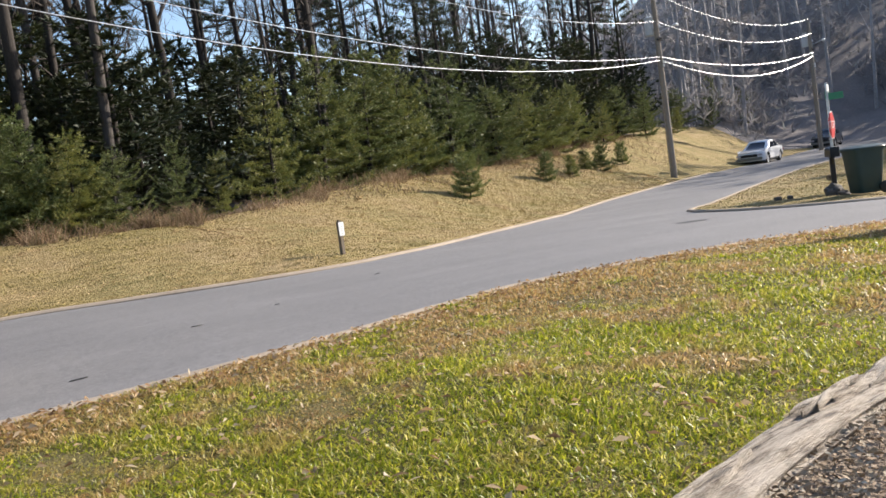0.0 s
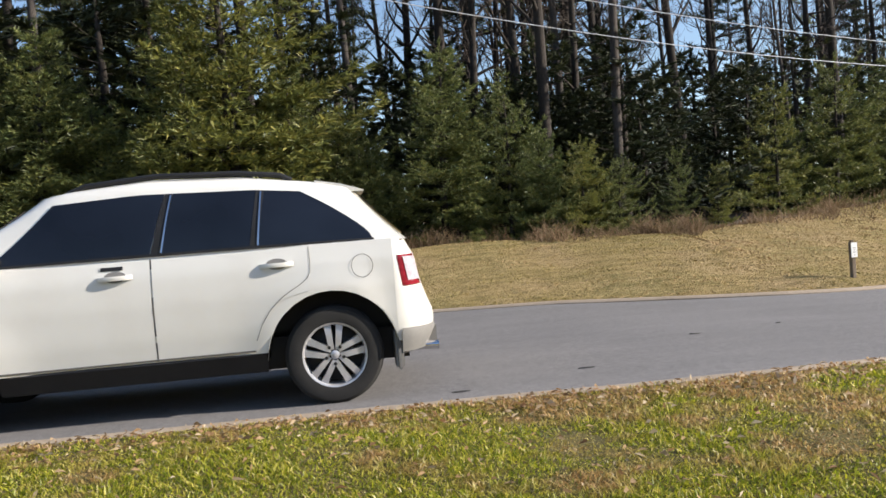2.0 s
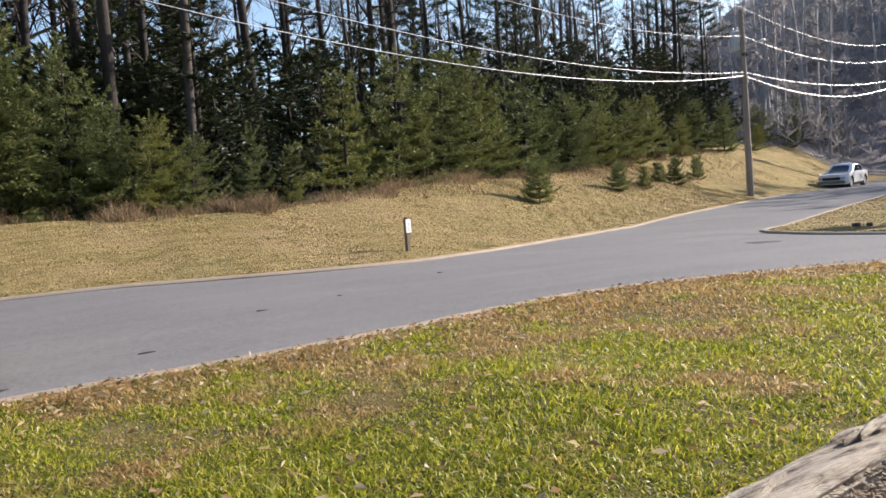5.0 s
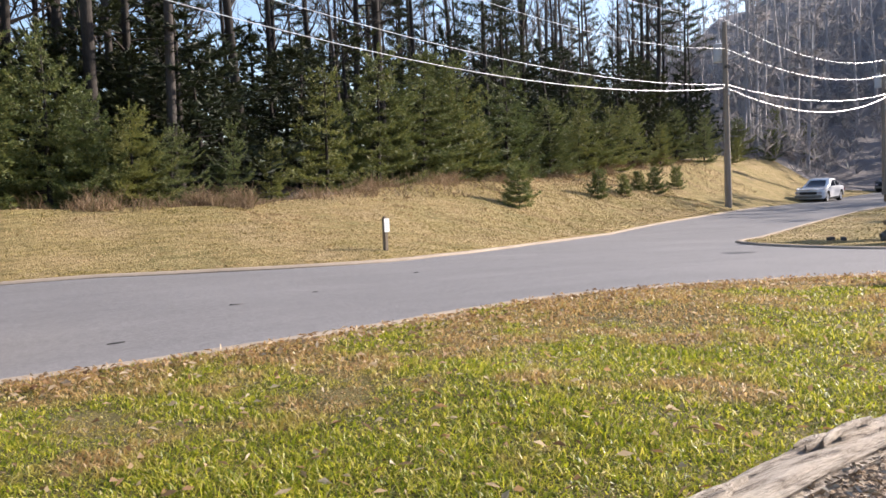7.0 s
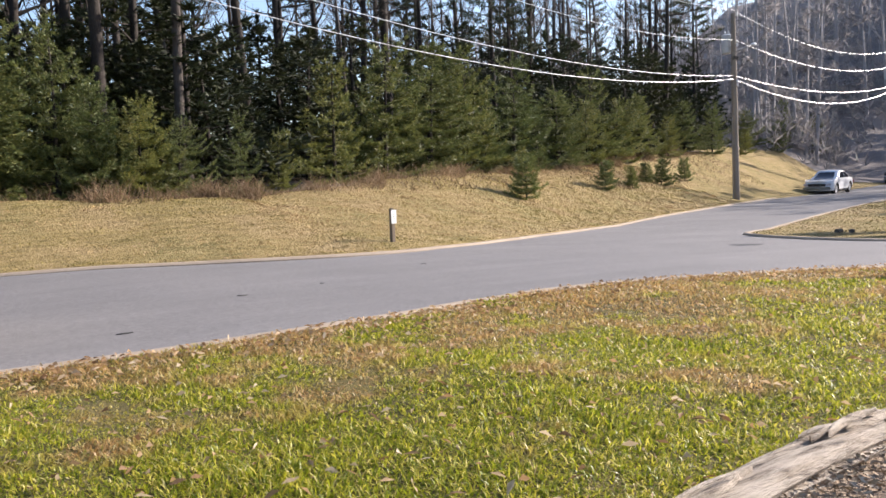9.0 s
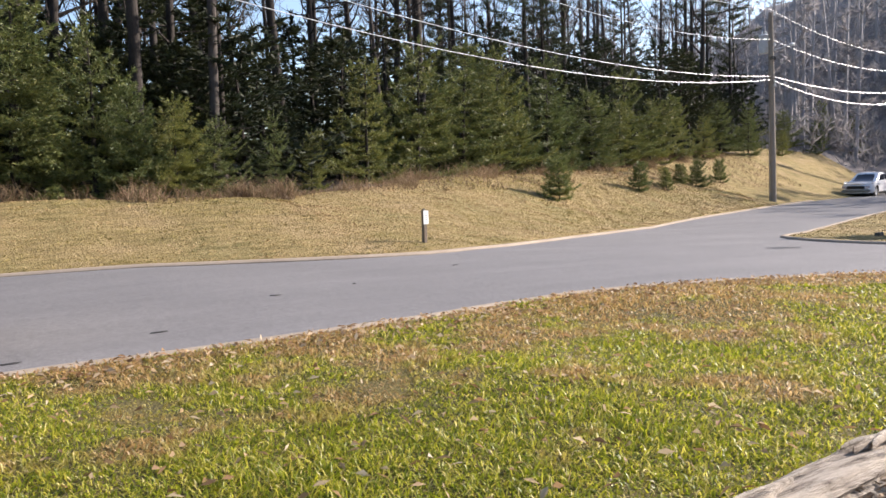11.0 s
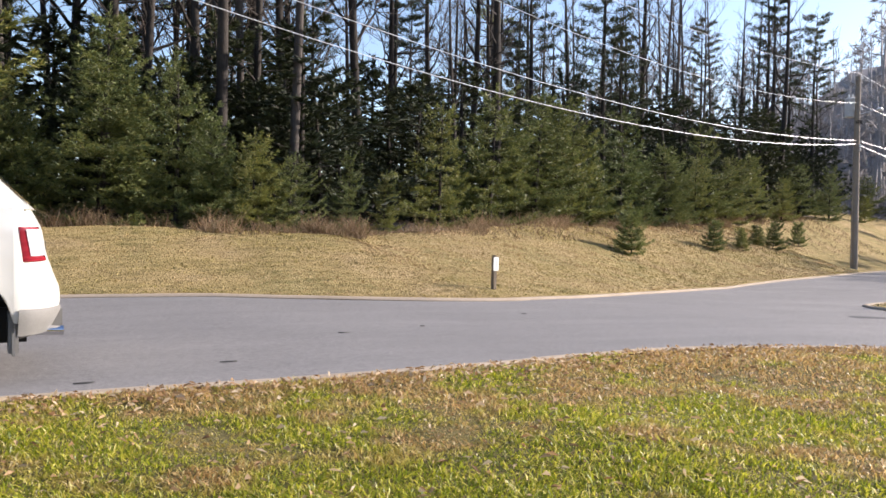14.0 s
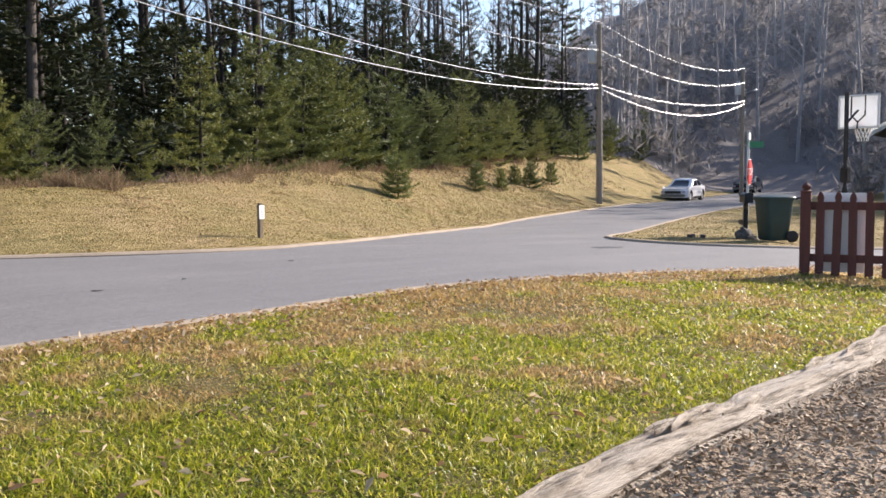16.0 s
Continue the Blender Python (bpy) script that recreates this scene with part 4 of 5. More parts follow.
while x < 62:
    for d0 in (10.5, 14.5, 19, 25):
        px, py = behind(x, d0 + rnd.uniform(-1.8, 1.8))
        pine_share = ip(x, [(-3, 0.50), (2, 0.20), (9, 0.20), (16, 0.34), (34, 0.32), (40, 0.22)])
        plant(talls if rnd.random() < pine_share else bares, px + rnd.uniform(-0.8, 0.8), py, rnd.uniform(0.75, 1.12))
    x += rnd.uniform(1.9, 2.8) * ip(x, [(4, 0.85), (12, 1.05)])

# small pines and shrubs on the bank
SMALL = "small young pine growing on the grassy bank"
small = young_pine("small_pine", 51, 1.35, 0.56, SAPLING, 9, 7, SMALL, 0.10, 8, 0.05, 0.10, 0.08)
tagged(small, group="small pines on the bank")


def on_bank(bearing, slope):
    """The spot on the bank, seen from the lawn under that bearing, at which the ground comes up to that slope."""
    ca, sa, reach = math.cos(radians(bearing)), math.sin(radians(bearing)), 17.0
    while reach < 60:
        px, py = 0.39 + reach * ca, -6.23 + reach * sa
        if float(outside(px, py)) > 0.5 and (float(ground_z(px, py)) - 1.03) / reach > slope:
            break
        reach += 0.1
    return px, py


small.matrix_basis = stand(None, *on_bank(50.1, -0.0335), 20, 0.95, 0.05, 1.0)
for bearing, slope, sz, wd in ((44.9, -0.026, 0.85, 0.9), (43.2, -0.027, 0.72, 0.8), (41.3, -0.024, 0.92, 0.9), (39.9, -0.021, 0.88, 0.85), (42.3, -0.020, 0.66, 1.0)):
    copy_thing(small, stand(None, *on_bank(bearing, slope), bearing * 90 % 360, sz, 0.03, wd))


# dry stalks and weeds where the mown bank ends
def stalks(name, seed, n, place, height, mat, label, cat, lean=0.35, width=0.006):
    rng = np.random.default_rng(seed)
    base = place(rng, n)
    base[:, 2] = ground_z(base[:, 0], base[:, 1]) - 0.02
    n = len(base)
    h = height * rng.uniform(0.25, 1.2, (n, 1)) * (0.75 + 0.5 * np.sin(base[:, :1] * 4.3 + np.sin(base[:, :1] * 1.9) * 2))
    d = unit(np.concatenate([rng.normal(0, lean, (n, 2)), np.ones((n, 1))], 1))
    sag = np.concatenate([rng.normal(0, 0.25, (n, 2)), -rng.uniform(0.0, 0.35, (n, 1))], 1)
    a = rng.uniform(0, 6.283, (n, 1))
    w = np.concatenate([np.cos(a), np.sin(a), np.zeros((n, 1))], 1) * width * rng.uniform(0.6, 1.6, (n, 1))
    mid, tip = base + d * h * 0.55, base + d * h + sag * h
    v = np.stack([base - w, base + w, mid + w * 0.8, mid - w * 0.8, tip + w * 0.3, tip - w * 0.3], 1).reshape(-1, 3)
    i = np.arange(n)[:, None] * 6
    f = np.concatenate([i + np.array([[0, 1, 2, 3]]), i + np.array([[3, 2, 4, 5]])], 0)
    ob = new(name, mesh_of(name, v, f, mat))
    return tagged(ob, label, cat, kind="stuff")


def brush_band(rng, n):
    xs = rng.uniform(-16, 44, n)
    clump = 0.5 + 0.5 * np.sin(xs * 2.1) * np.sin(xs * 0.77 + 1)
    out = []
    for xx, cl in zip(xs, clump):
        if rng.random() < 0.10 + 0.9 * cl ** 1.6:
            px, py = behind(xx, 5.0 + 0.5 * math.sin(xx * 1.3) + abs(rng.normal(0, 0.7)) + max(0, xx - 14) * 0.05)
            out.append((px, py, 0))
    return np.array(out)


stalks("dry_brush", 61, 60000, brush_band, 0.46, DRY, "dry brown weeds and stalks along the wood's edge", "brush", 0.55, 0.0055)


def upper_bank(rng, n):
    xs, out = rng.uniform(9, 46, n), []
    for xx in xs:
        reach = np.interp(xx, [9, 14, 24, 46], [0.7, 2.3, 3.4, 4.5])
        thick = 0.5 + 0.5 * math.sin(xx * 1.7 + 1.2 * math.sin(xx * 0.6))
        if rng.random() < 0.25 + 0.75 * thick:
            out.append((*behind(xx, 6.2 - reach * rng.random() ** 1.5), 0))
    return np.array(out)


stalks("bank_weeds", 62, 15000, upper_bank, 0.24, DRY, "sparse straw-coloured weeds on the upper bank", "weeds", 0.6, 0.008)


def leaf_bits(name, seed, base, size, mat, label, cat, lift=0.02, curl=0.45):
    """Small curled leaves: two triangles on a bent rib each."""
    rng = np.random.default_rng(seed)
    n = len(base)
    base = base.copy()
    base[:, 2] = ground_z(base[:, 0], base[:, 1]) + lift * rng.uniform(0.3, 1.6, n)
    d = unit(np.concatenate([rng.normal(0, 1, (n, 2)), rng.normal(0, 0.3, (n, 1))], 1)) * size * rng.uniform(0.5, 1.4, (n, 1))
    w = unit(np.cross(d, np.array([[0, 0, 1.0]])) + rng.normal(0, 0.3, (n, 3))) * size * 0.45 * rng.uniform(0.6, 1.2, (n, 1))
    up = np.array([[0, 0, 1.0]]) * size * rng.uniform(0.05, curl, (n, 1))
    v = np.stack([base - d, base + w + up, base + d, base - w + up], 1).reshape(-1, 3)
    i = np.arange(n)[:, None] * 4
    f = np.concatenate([i + np.array([[0, 1, 2]]), i + np.array([[0, 2, 3]])], 0)
    return tagged(new(name, mesh_of(name, v, f, mat)), label, cat, kind="stuff")


# woods on the far hillside and round the place
def far_woods():
    rng = np.random.default_rng(71)
    wood, at, along = Wood(), [], []
    spots = []
    while len(spots) < 520:
        a, dist = rng.uniform(radians(-32), radians(62)), 60 + 75 * rng.random() ** 1.6
        px, py = 0.3 + dist * math.cos(a), -6.2 + dist * math.sin(a)
        if float(outside(px, py)) > 3.5 and not (py - far_edge(px) > 0 and px < 60):
            spots.append((px, py))
    while len(spots) < 560:
        a, dist = rng.uniform(radians(70), radians(330)), rng.uniform(45, 90)
        px, py = dist * math.cos(a), dist * math.sin(a) - 6
        if float(outside(px, py)) > 5 and (py < -12 or px < -32):
            spots.append((px, py))
    for px, py in spots:
        pz, h = float(ground_z(px, py)), rng.uniform(11, 19)
        o = np.array((px, py, pz - 0.2))
        lean = rng.normal(0, 0.04, 2)
        trunk = [o + np.array((lean[0] * h * t, lean[1] * h * t, h * t)) for t in (0, 0.33, 0.66, 1)]
        wood.bar(trunk, [0.2, 0.15, 0.10, 0.02], 5)
        ever = rng.random() < 0.5
        for k in range(16):
            t = rng.uniform(0.05 if ever else 0.3, 0.98)
            az, l = rng.uniform(0, 6.283), h * 0.2 * (1.15 - t) * rng.uniform(0.6, 1.4)
            b = o + np.array((lean[0] * h * t, lean[1] * h * t, h * t))
            d = np.array((math.cos(az), math.sin(az), rng.uniform(0.1, 0.5) if ever else rng.uniform(0.5, 1.4)))
            e = b + d * l
            wood.bar([b, (b + e) / 2 + rng.normal(0, 0.1, 3), e], [0.05, 0.035, 0.012], 3)
            if ever:
                for s in (0.35, 0.6, 0.8, 1.0):
                    at.append(b + (e - b) * s + rng.normal(0, 0.15, 3))
                    along.append(d)
            else:
                for _ in range(3):
                    q = b + (e - b) * rng.uniform(0.3, 1)
                    wood.bar([q, q + unit(d + rng.normal(0, 0.6, 3)) * l * 0.5], [0.02, 0.008], 3)
    v = needle_faces(rng, np.array(at), np.array(along), 6, 0.75, 0.06, 0.8)
    at, along = [], []
    for _ in range(1800):
        a, dist = rng.uniform(radians(-28), radians(38)), 62 + 75 * rng.random()
        px, py = 0.3 + dist * math.cos(a), -6.2 + dist * math.sin(a)
        if float(outside(px, py)) > 2.5 and not (py - far_edge(px) > 0 and px < 58):
            o = np.array((px, py, float(ground_z(px, py))))
            size = rng.uniform(0.7, 1.9)
            for _ in range(11):
                at.append(o + np.array((rng.normal(0, 1.0), rng.normal(0, 1.0), abs(rng.normal(0, 1.5)))) * size)
                along.append(np.array((0, 0, 1.0)))
    v = np.concatenate([v, needle_faces(rng, np.array(at), np.array(along), 6, 1.15, 0.06, 0.7)])
    hill = tagged(new("hillside_woods"), "mixed woods covering the far hillside, haze painted into their colours", "woods", kind="stuff")
    child("trunks", mesh_of("trunks", wood.v, wood.f, HAZED_BARK), hill)
    child("foliage", mesh_of("foliage", v, np.arange(len(v)).reshape(-1, 3), HAZED_LEAF), hill)


far_woods()

# ---- street furniture ----
POLE_WOOD = speckled("weathered_pole", (0.17, 0.14, 0.11), (0.34, 0.29, 0.235), 4, 50, 0.9, 0, 0.6, 0.01, (3, 3, 0.15))
GALV = speckled("galvanised_steel", (0.40, 0.41, 0.42), (0.58, 0.59, 0.60), 6, 90, 0.45, 0.7)
TANK_GREY = speckled("grey_tank", (0.42, 0.44, 0.46), (0.56, 0.58, 0.60), 4, 60, 0.5)
CABLE = speckled("aluminium_cable", (0.55, 0.55, 0.56), (0.75, 0.75, 0.76), 3, 60, 0.35, 0.5)
PORCELAIN = speckled("insulator", (0.6, 0.6, 0.58), (0.75, 0.75, 0.73), 8, 60, 0.2)
SIGN_WHITE = speckled("sign_white", (0.70, 0.70, 0.68), (0.82, 0.82, 0.80), 6, 60, 0.45)
SIGN_RED = speckled("sign_red", (0.50, 0.030, 0.035), (0.62, 0.05, 0.05), 6, 60, 0.45)
SIGN_GREEN = speckled("sign_green", (0.02, 0.16, 0.08), (0.03, 0.22, 0.12), 6, 60, 0.45)
BIN_GREEN = speckled("bin_green", (0.016, 0.036, 0.034), (0.026, 0.054, 0.050), 4, 80, 0.5)
BLACK_METAL = speckled("black_metal", (0.012, 0.012, 0.013), (0.03, 0.03, 0.032), 6, 80, 0.4)
FENCE_RED = speckled("red_brown_fence", (0.085, 0.028, 0.022), (0.165, 0.060, 0.045), 4, 50, 0.8, 0, 0.5, 0.004, (4, 4, 0.4))
OLD_POST = speckled("grey_timber_post", (0.11, 0.085, 0.06), (0.24, 0.19, 0.14), 5, 60, 0.9, 0, 0.5, 0.005, (4, 4, 0.4))
SLATE = speckled("dark_stone", (0.06, 0.052, 0.045), (0.15, 0.13, 0.11), 7, 60, 0.9, 0, 0.8, 0.01)


def utility_pole(x, y, height, lean, arm_turn, label):
    z = float(ground_z(x, y))
    top = new("utility_pole")
    bm = bmesh.new()
    tube(bm, [(lean * t * height * 0.01, 0, -0.2 + (height + 0.2) * t) for t in (0, 0.25, 0.5, 0.75, 1)], [0.165, 0.155, 0.14, 0.125, 0.105], 14)
    part("pole", bm, POLE_WOOD, top)
    ztank = height - 1.78
    bm = lathe(bmesh.new(), [(0.0, 0.0), (0.2, 0.0), (0.235, 0.03), (0.235, 0.78), (0.25, 0.79), (0.25, 0.83), (0.15, 0.88), (0.0, 0.88)], Matrix.Translation((0.04, 0.42, ztank)), 20)
    tank = part("transformer", bm, TANK_GREY, top, "grey drum transformer")
    for dy in (-0.09, 0.09):
        part("bushing", lathe(bmesh.new(), [(0.03, 0), (0.05, 0.04), (0.03, 0.06), (0.05, 0.1), (0.03, 0.12), (0.02, 0.2), (0, 0.2)], Matrix.Translation((0.04, 0.42 + dy, ztank + 0.85)), 10), PORCELAIN, tank)
    for zb in (0.2, 0.6):
        part("bracket", box(bmesh.new(), -0.05, 0.1, 0.1, 0.24, ztank + zb, ztank + zb + 0.1, 0.01), GALV, top)
    a = radians(arm_turn)
    d = Vector((math.cos(a), math.sin(a), 0))
    zl = height - 1.62
    arm = part("lamp_arm", tube(bmesh.new(), [Vector((0, 0, zl - 0.1)), d * 0.35 + Vector((0, 0, zl)), d * 0.75 + Vector((0, 0, zl + 0.14))], 0.025, 8), GALV, top, "galvanised street lamp arm")
    part("lamp_head", lathe(bmesh.new(), [(0, -0.10), (0.10, -0.08), (0.13, 0.0), (0.09, 0.08), (0, 0.11)], Matrix.Translation(d * 0.86 + Vector((0, 0, zl + 0.13))) @ Matrix.Diagonal((1.3, 1.0, 0.8, 1)), 14), SIGN_WHITE, arm, "white street lamp head")
    for zz in (height - 0.10, height - 1.45, height - 3.1, height - 3.27):
        part("insulator", lathe(bmesh.new(), [(0.02, -0.06), (0.055, -0.05), (0.04, 0), (0.055, 0.04), (0.02, 0.08), (0, 0.08)], Matrix.Translation((0, -0.16, zz)), 10), PORCELAIN, top)
    bm = bmesh.new()
    for k in range(3):
        tube(bm, [Vector((0.15 * math.cos(t), 0.15 * math.sin(t) - 0.06, ztank - 0.32 + 0.05 * k + 0.03 * math.sin(2 * t))) for t in [i * 0.6 for i in range(11)]], 0.018, 5)
    part("cable_coil", bm, BLACK_METAL, top, "coil of spare black cable")
    part("ground_wire", tube(bmesh.new(), [(-0.165, 0.03, 0), (-0.15, 0.03, height * 0.5), (-0.125, 0.03, height - 2)], 0.01, 5), GALV, top)
    tagged(top, label, "utility pole", group="poles along the road")
    top.matrix_world = pose(x, y, z, 0, 0, 0)
    return Vector((x, y, z))


utility_pole(34.38, 19.15, 8.55, -0.5, -52, "weathered wooden utility pole with grey transformer and street lamp")
utility_pole(60.5, 25.6, 9.4, -0.8, -58, "distant wooden utility pole with grey transformer and street lamp")
utility_pole(-9.0, 8.35, 12.2, 0.0, -80, "wooden utility pole standing beside the banked verge")


def cable(a, c, sag, r):
    a, c = Vector(a), Vector(c)
    pts = [a.lerp(c, t) - Vector((0, 0, 4 * sag * t * (1 - t))) for t in [i / 36 for i in range(37)]]
    return tagged(part("power_line", tube(bmesh.new(), pts, r, 6), CABLE), "pale overhead power line strung between poles", "cable", group="overhead lines")


P0, P1, P2 = (-9.0, 8.2), (34.3, 19.1), (60.4, 25.45)
for z0, z1, z2, s01, s12, r in ((12.0, 7.88, 8.05, 1.72, 0.92, 0.0055), (12.08, 6.56, 7.0, 2.43, 0.80, 0.0065), (8.67, 4.91, 5.67, 1.68, 0.62, 0.008), (7.86, 4.75, 5.44, 1.82, 1.07, 0.0095)):
    cable((*P0, z0), (*P1, z1), s01, r)
    cable((*P1, z1), (*P2, z2), s12, r * 1.7)

# marker post on the bank
top = new("marker_post")
part("post", box(bmesh.new(), -0.035, 0.035, -0.035, 0.035, -0.15, 0.60, 0.006), OLD_POST, top)
m = pose(0, 0, 0, 0, 0, 0)
plate = part("plate", box(bmesh.new(), -0.06, 0.06, -0.052, -0.042, 0.36, 0.59, 0.004), SIGN_WHITE, top, "white enamel plate")
for i, (w, z) in enumerate(((0.05, 0.51), (0.038, 0.475), (0.045, 0.44), (0.03, 0.40))):
    part("print_bar", box(bmesh.new(), -w / 2, w / 2, -0.054, -0.0525, z - 0.005, z + 0.005), GREY_TRIM, plate)
part("cap", box(bmesh.new(), -0.03, 0.03, -0.03, 0.03, 0.60, 0.625, 0.01), OLD_POST, top)
tagged(top, "short timber marker post with a white plate", "marker post").matrix_world = pose(7.83, 6.23, float(ground_z(7.83, 6.23)) - 0.05, 0, 1.0, 12)

# stop sign with street name blades
top = new("stop_sign")
part("post", box(bmesh.new(), -0.03, 0.03, -0.02, 0.02, -0.2, 2.62, 0.005), GALV, top, "galvanised channel post")
bm = bmesh.new()


def octagon(bm, r, x0, x1, cz):
    rows = [[Vector((x, r * math.cos(math.pi / 8 + k * math.pi / 4), cz + r * math.sin(math.pi / 8 + k * math.pi / 4))) for k in range(8)] for x in (x0, x1)]
    vr = loop_grid(bm, rows, True)
    bm.faces.new(vr[0])
    bm.faces.new(vr[1][::-1])
    bmesh.ops.recalc_face_normals(bm, faces=bm.faces)
    return bm


panel = part("border", octagon(bm, 0.350, -0.040, -0.034, 1.60), SIGN_WHITE, top, "white octagonal border", False)
part("face", octagon(bmesh.new(), 0.328, -0.0445, -0.0405, 1.60), SIGN_RED, panel, "red octagonal face", False)
tx = bpy.data.curves.new("word", "FONT")
tx.body, tx.size, tx.align_x, tx.align_y, tx.extrude = "STOP", 0.255, "CENTER", "CENTER", 0.001
tmp = bpy.data.objects.new("word", tx)
scene.collection.objects.link(tmp)
me = bpy.data.meshes.new_from_object(tmp.evaluated_get(bpy.context.evaluated_depsgraph_get()))
bpy.data.objects.remove(tmp)
me.materials.append(SIGN_WHITE)
word = child("word", me, panel, "white word STOP")
word.matrix_basis = Matrix.Translation((-0.0475, 0, 1.60)) @ Euler((radians(90), 0, radians(-90))).to_matrix().to_4x4()
part("notice", box(bmesh.new(), -0.032, -0.024, -0.11, 0.11, 2.40, 2.57, 0.003), SIGN_WHITE, top, "small white notice")
part("street_blade", box(bmesh.new(), -0.36, 0.02, -0.012, -0.004, 2.20, 2.36, 0.003), SIGN_GREEN, top, "green street name blade")
part("street_blade", box(bmesh.new(), 0.02, 0.03, -0.30, 0.08, 2.24, 2.40, 0.003), SIGN_GREEN, top, "green street name blade")
tagged(top, "red octagonal stop sign on a galvanised post", "stop sign").matrix_world = pose(20.54, 4.25, float(ground_z(20.54, 4.25)), 0, 0, 105)

# mailbox
top = new("mailbox")
bm = box(bmesh.new(), -0.05, 0.05, -0.05, 0.05, -0.2, 0.86, 0.006)
part("post", bm, BLACK_METAL, top)
bm = bmesh.new()
tube(bm, [(0.0, 0.0, 0.62), (-0.12, 0, 0.80)], 0.03, 6)
part("brace", bm, BLACK_METAL, top)
bm = bmesh.new()
prof = [(-0.10, 0.0), (-0.10, 0.13)] + [(-0.10 * math.cos(t), 0.13 + 0.10 * math.sin(t)) for t in [math.pi * i / 8 for i in range(1, 8)]] + [(0.10, 0.13), (0.10, 0.0)]
vr = loop_grid(bm, [[Vector((x, py, 0.84 + pz)) for py, pz in prof] for x in (-0.33, 0.2)], True)
bm.faces.new(vr[0])
bm.faces.new(vr[1][::-1])
bmesh.ops.recalc_face_normals(bm, faces=bm.faces)
part("box", bm, BLACK_METAL, top, "glossy black arched box")
part("door", box(bmesh.new(), -0.345, -0.332, -0.098, 0.098, 0.845, 1.06, 0.01), BLACK_METAL, top)
part("newspaper_tray", box(bmesh.new(), 0.05, 0.33, -0.09, 0.09, 0.30, 0.42, 0.02), OLD_POST, top)
tagged(top, "black metal mailbox on a dark post", "mailbox").matrix_world = pose(19.5, 3.75, float(ground_z(19.5, 3.75)), 0, 0, 40)

# wheeled bin
top = new("wheeled_bin")
bm = bmesh.new()
rows = []
for z, a, c in ((0.04, 0.22, 0.21), (0.08, 0.235, 0.23), (0.5, 0.27, 0.265), (0.93, 0.30, 0.30), (0.93, 0.325, 0.325), (0.97, 0.325, 0.325), (0.97, 0.28, 0.28)):
    ring = []
    for k in range(24):
        t = 2 * math.pi * k / 24
        q = lambda v: math.copysign(abs(v) ** 0.45, v)
        ring.append(Vector((a * q(math.cos(t)), c * q(math.sin(t)), z)))
    rows.append(ring)
vr = loop_grid(bm, rows, True)
bm.faces.new(vr[0])
bmesh.ops.recalc_face_normals(bm, faces=bm.faces)
part("body", bm, BIN_GREEN, top)
bm = bmesh.new()
rows = [[Vector((s * 0.33 * math.copysign(abs(math.cos(2 * math.pi * k / 24)) ** 0.45, math.cos(2 * math.pi * k / 24)), s * 0.335 * math.copysign(abs(math.sin(2 * math.pi * k / 24)) ** 0.45, math.sin(2 * math.pi * k / 24)), z)) for k in range(24)] for s, z in ((1, 0.965), (1.02, 0.985), (0.98, 1.01), (0.7, 1.045), (0.1, 1.055))]
loop_grid(bm, rows, True)
part("lid", bm, BIN_GREEN, top, "green hinged lid with a pale sheen")
part("handle", tube(bmesh.new(), [(0.31, -0.26, 0.95), (0.40, -0.26, 0.98), (0.41, 0, 0.98), (0.40, 0.26, 0.98), (0.31, 0.26, 0.95)], 0.018, 8), BLACK_METAL, top)
for sgn in (-1, 1):
    part("wheel", lathe(bmesh.new(), [(0, -0.03), (0.11, -0.03), (0.13, -0.02), (0.13, 0.02), (0.11, 0.03), (0, 0.03)], pose(0.24, sgn * 0.27, 0.13, 90, 0, 0), 18), RUBBER, top)
tagged(top, "dark green wheeled rubbish bin standing at the kerb", "rubbish bin").matrix_world = pose(18.75, 2.69, float(ground_z(18.75, 2.69)), 0, 0, -30) @ Matrix.Diagonal((1.12, 1.12, 1.0, 1))


def stone(name, x, y, sx, sy, sz, seed, label, cat):
    bm = bmesh.new()
    bmesh.ops.create_icosphere(bm, subdivisions=3, radius=1)
    for v in bm.verts:
        n = noise.noise(v.co * 1.7 + Vector((seed, 0, 0))) * 0.35 + noise.noise(v.co * 5 + Vector((0, seed, 0))) * 0.12
        v.co = Vector((v.co.x * sx, v.co.y * sy, max(v.co.z, -0.4) * sz)) * (1 + n)
    ob = tagged(part(name, bm, SLATE), label, cat)
    ob.matrix_world = pose(x, y, float(ground_z(x, y)) + sz * 0.2, 0, 0, seed * 40)
    return ob


stone("stone", 18.9, 3.45, 0.26, 0.2, 0.2, 1.0, "rough dark stone at the foot of the mailbox", "stone")
stone("stone", 18.7, 3.15, 0.14, 0.12, 0.09, 2.0, "small dark stone beside the rubbish bin", "stone")
for bx, by, tr in ((18.1, 4.35, 10), (18.35, 4.2, 35)):
    bm = box(bmesh.new(), -0.11, 0.11, -0.055, 0.055, -0.01, 0.07, 0.008)
    tagged(part("loose_brick", bm, SLATE), "loose dark brick lying on the corner lawn", "brick", group="loose bricks").matrix_world = pose(bx, by, float(ground_z(bx, by)) + 0.01, 0, 0, tr)

# picket fence
fence = new("picket_fence")
F0, FD = Vector((10.17, -1.88, 0)), Vector((0.33, -0.944, 0)).normalized()
fz = float(ground_z(F0.x, F0.y))
turn = math.degrees(math.atan2(FD.y, FD.x))


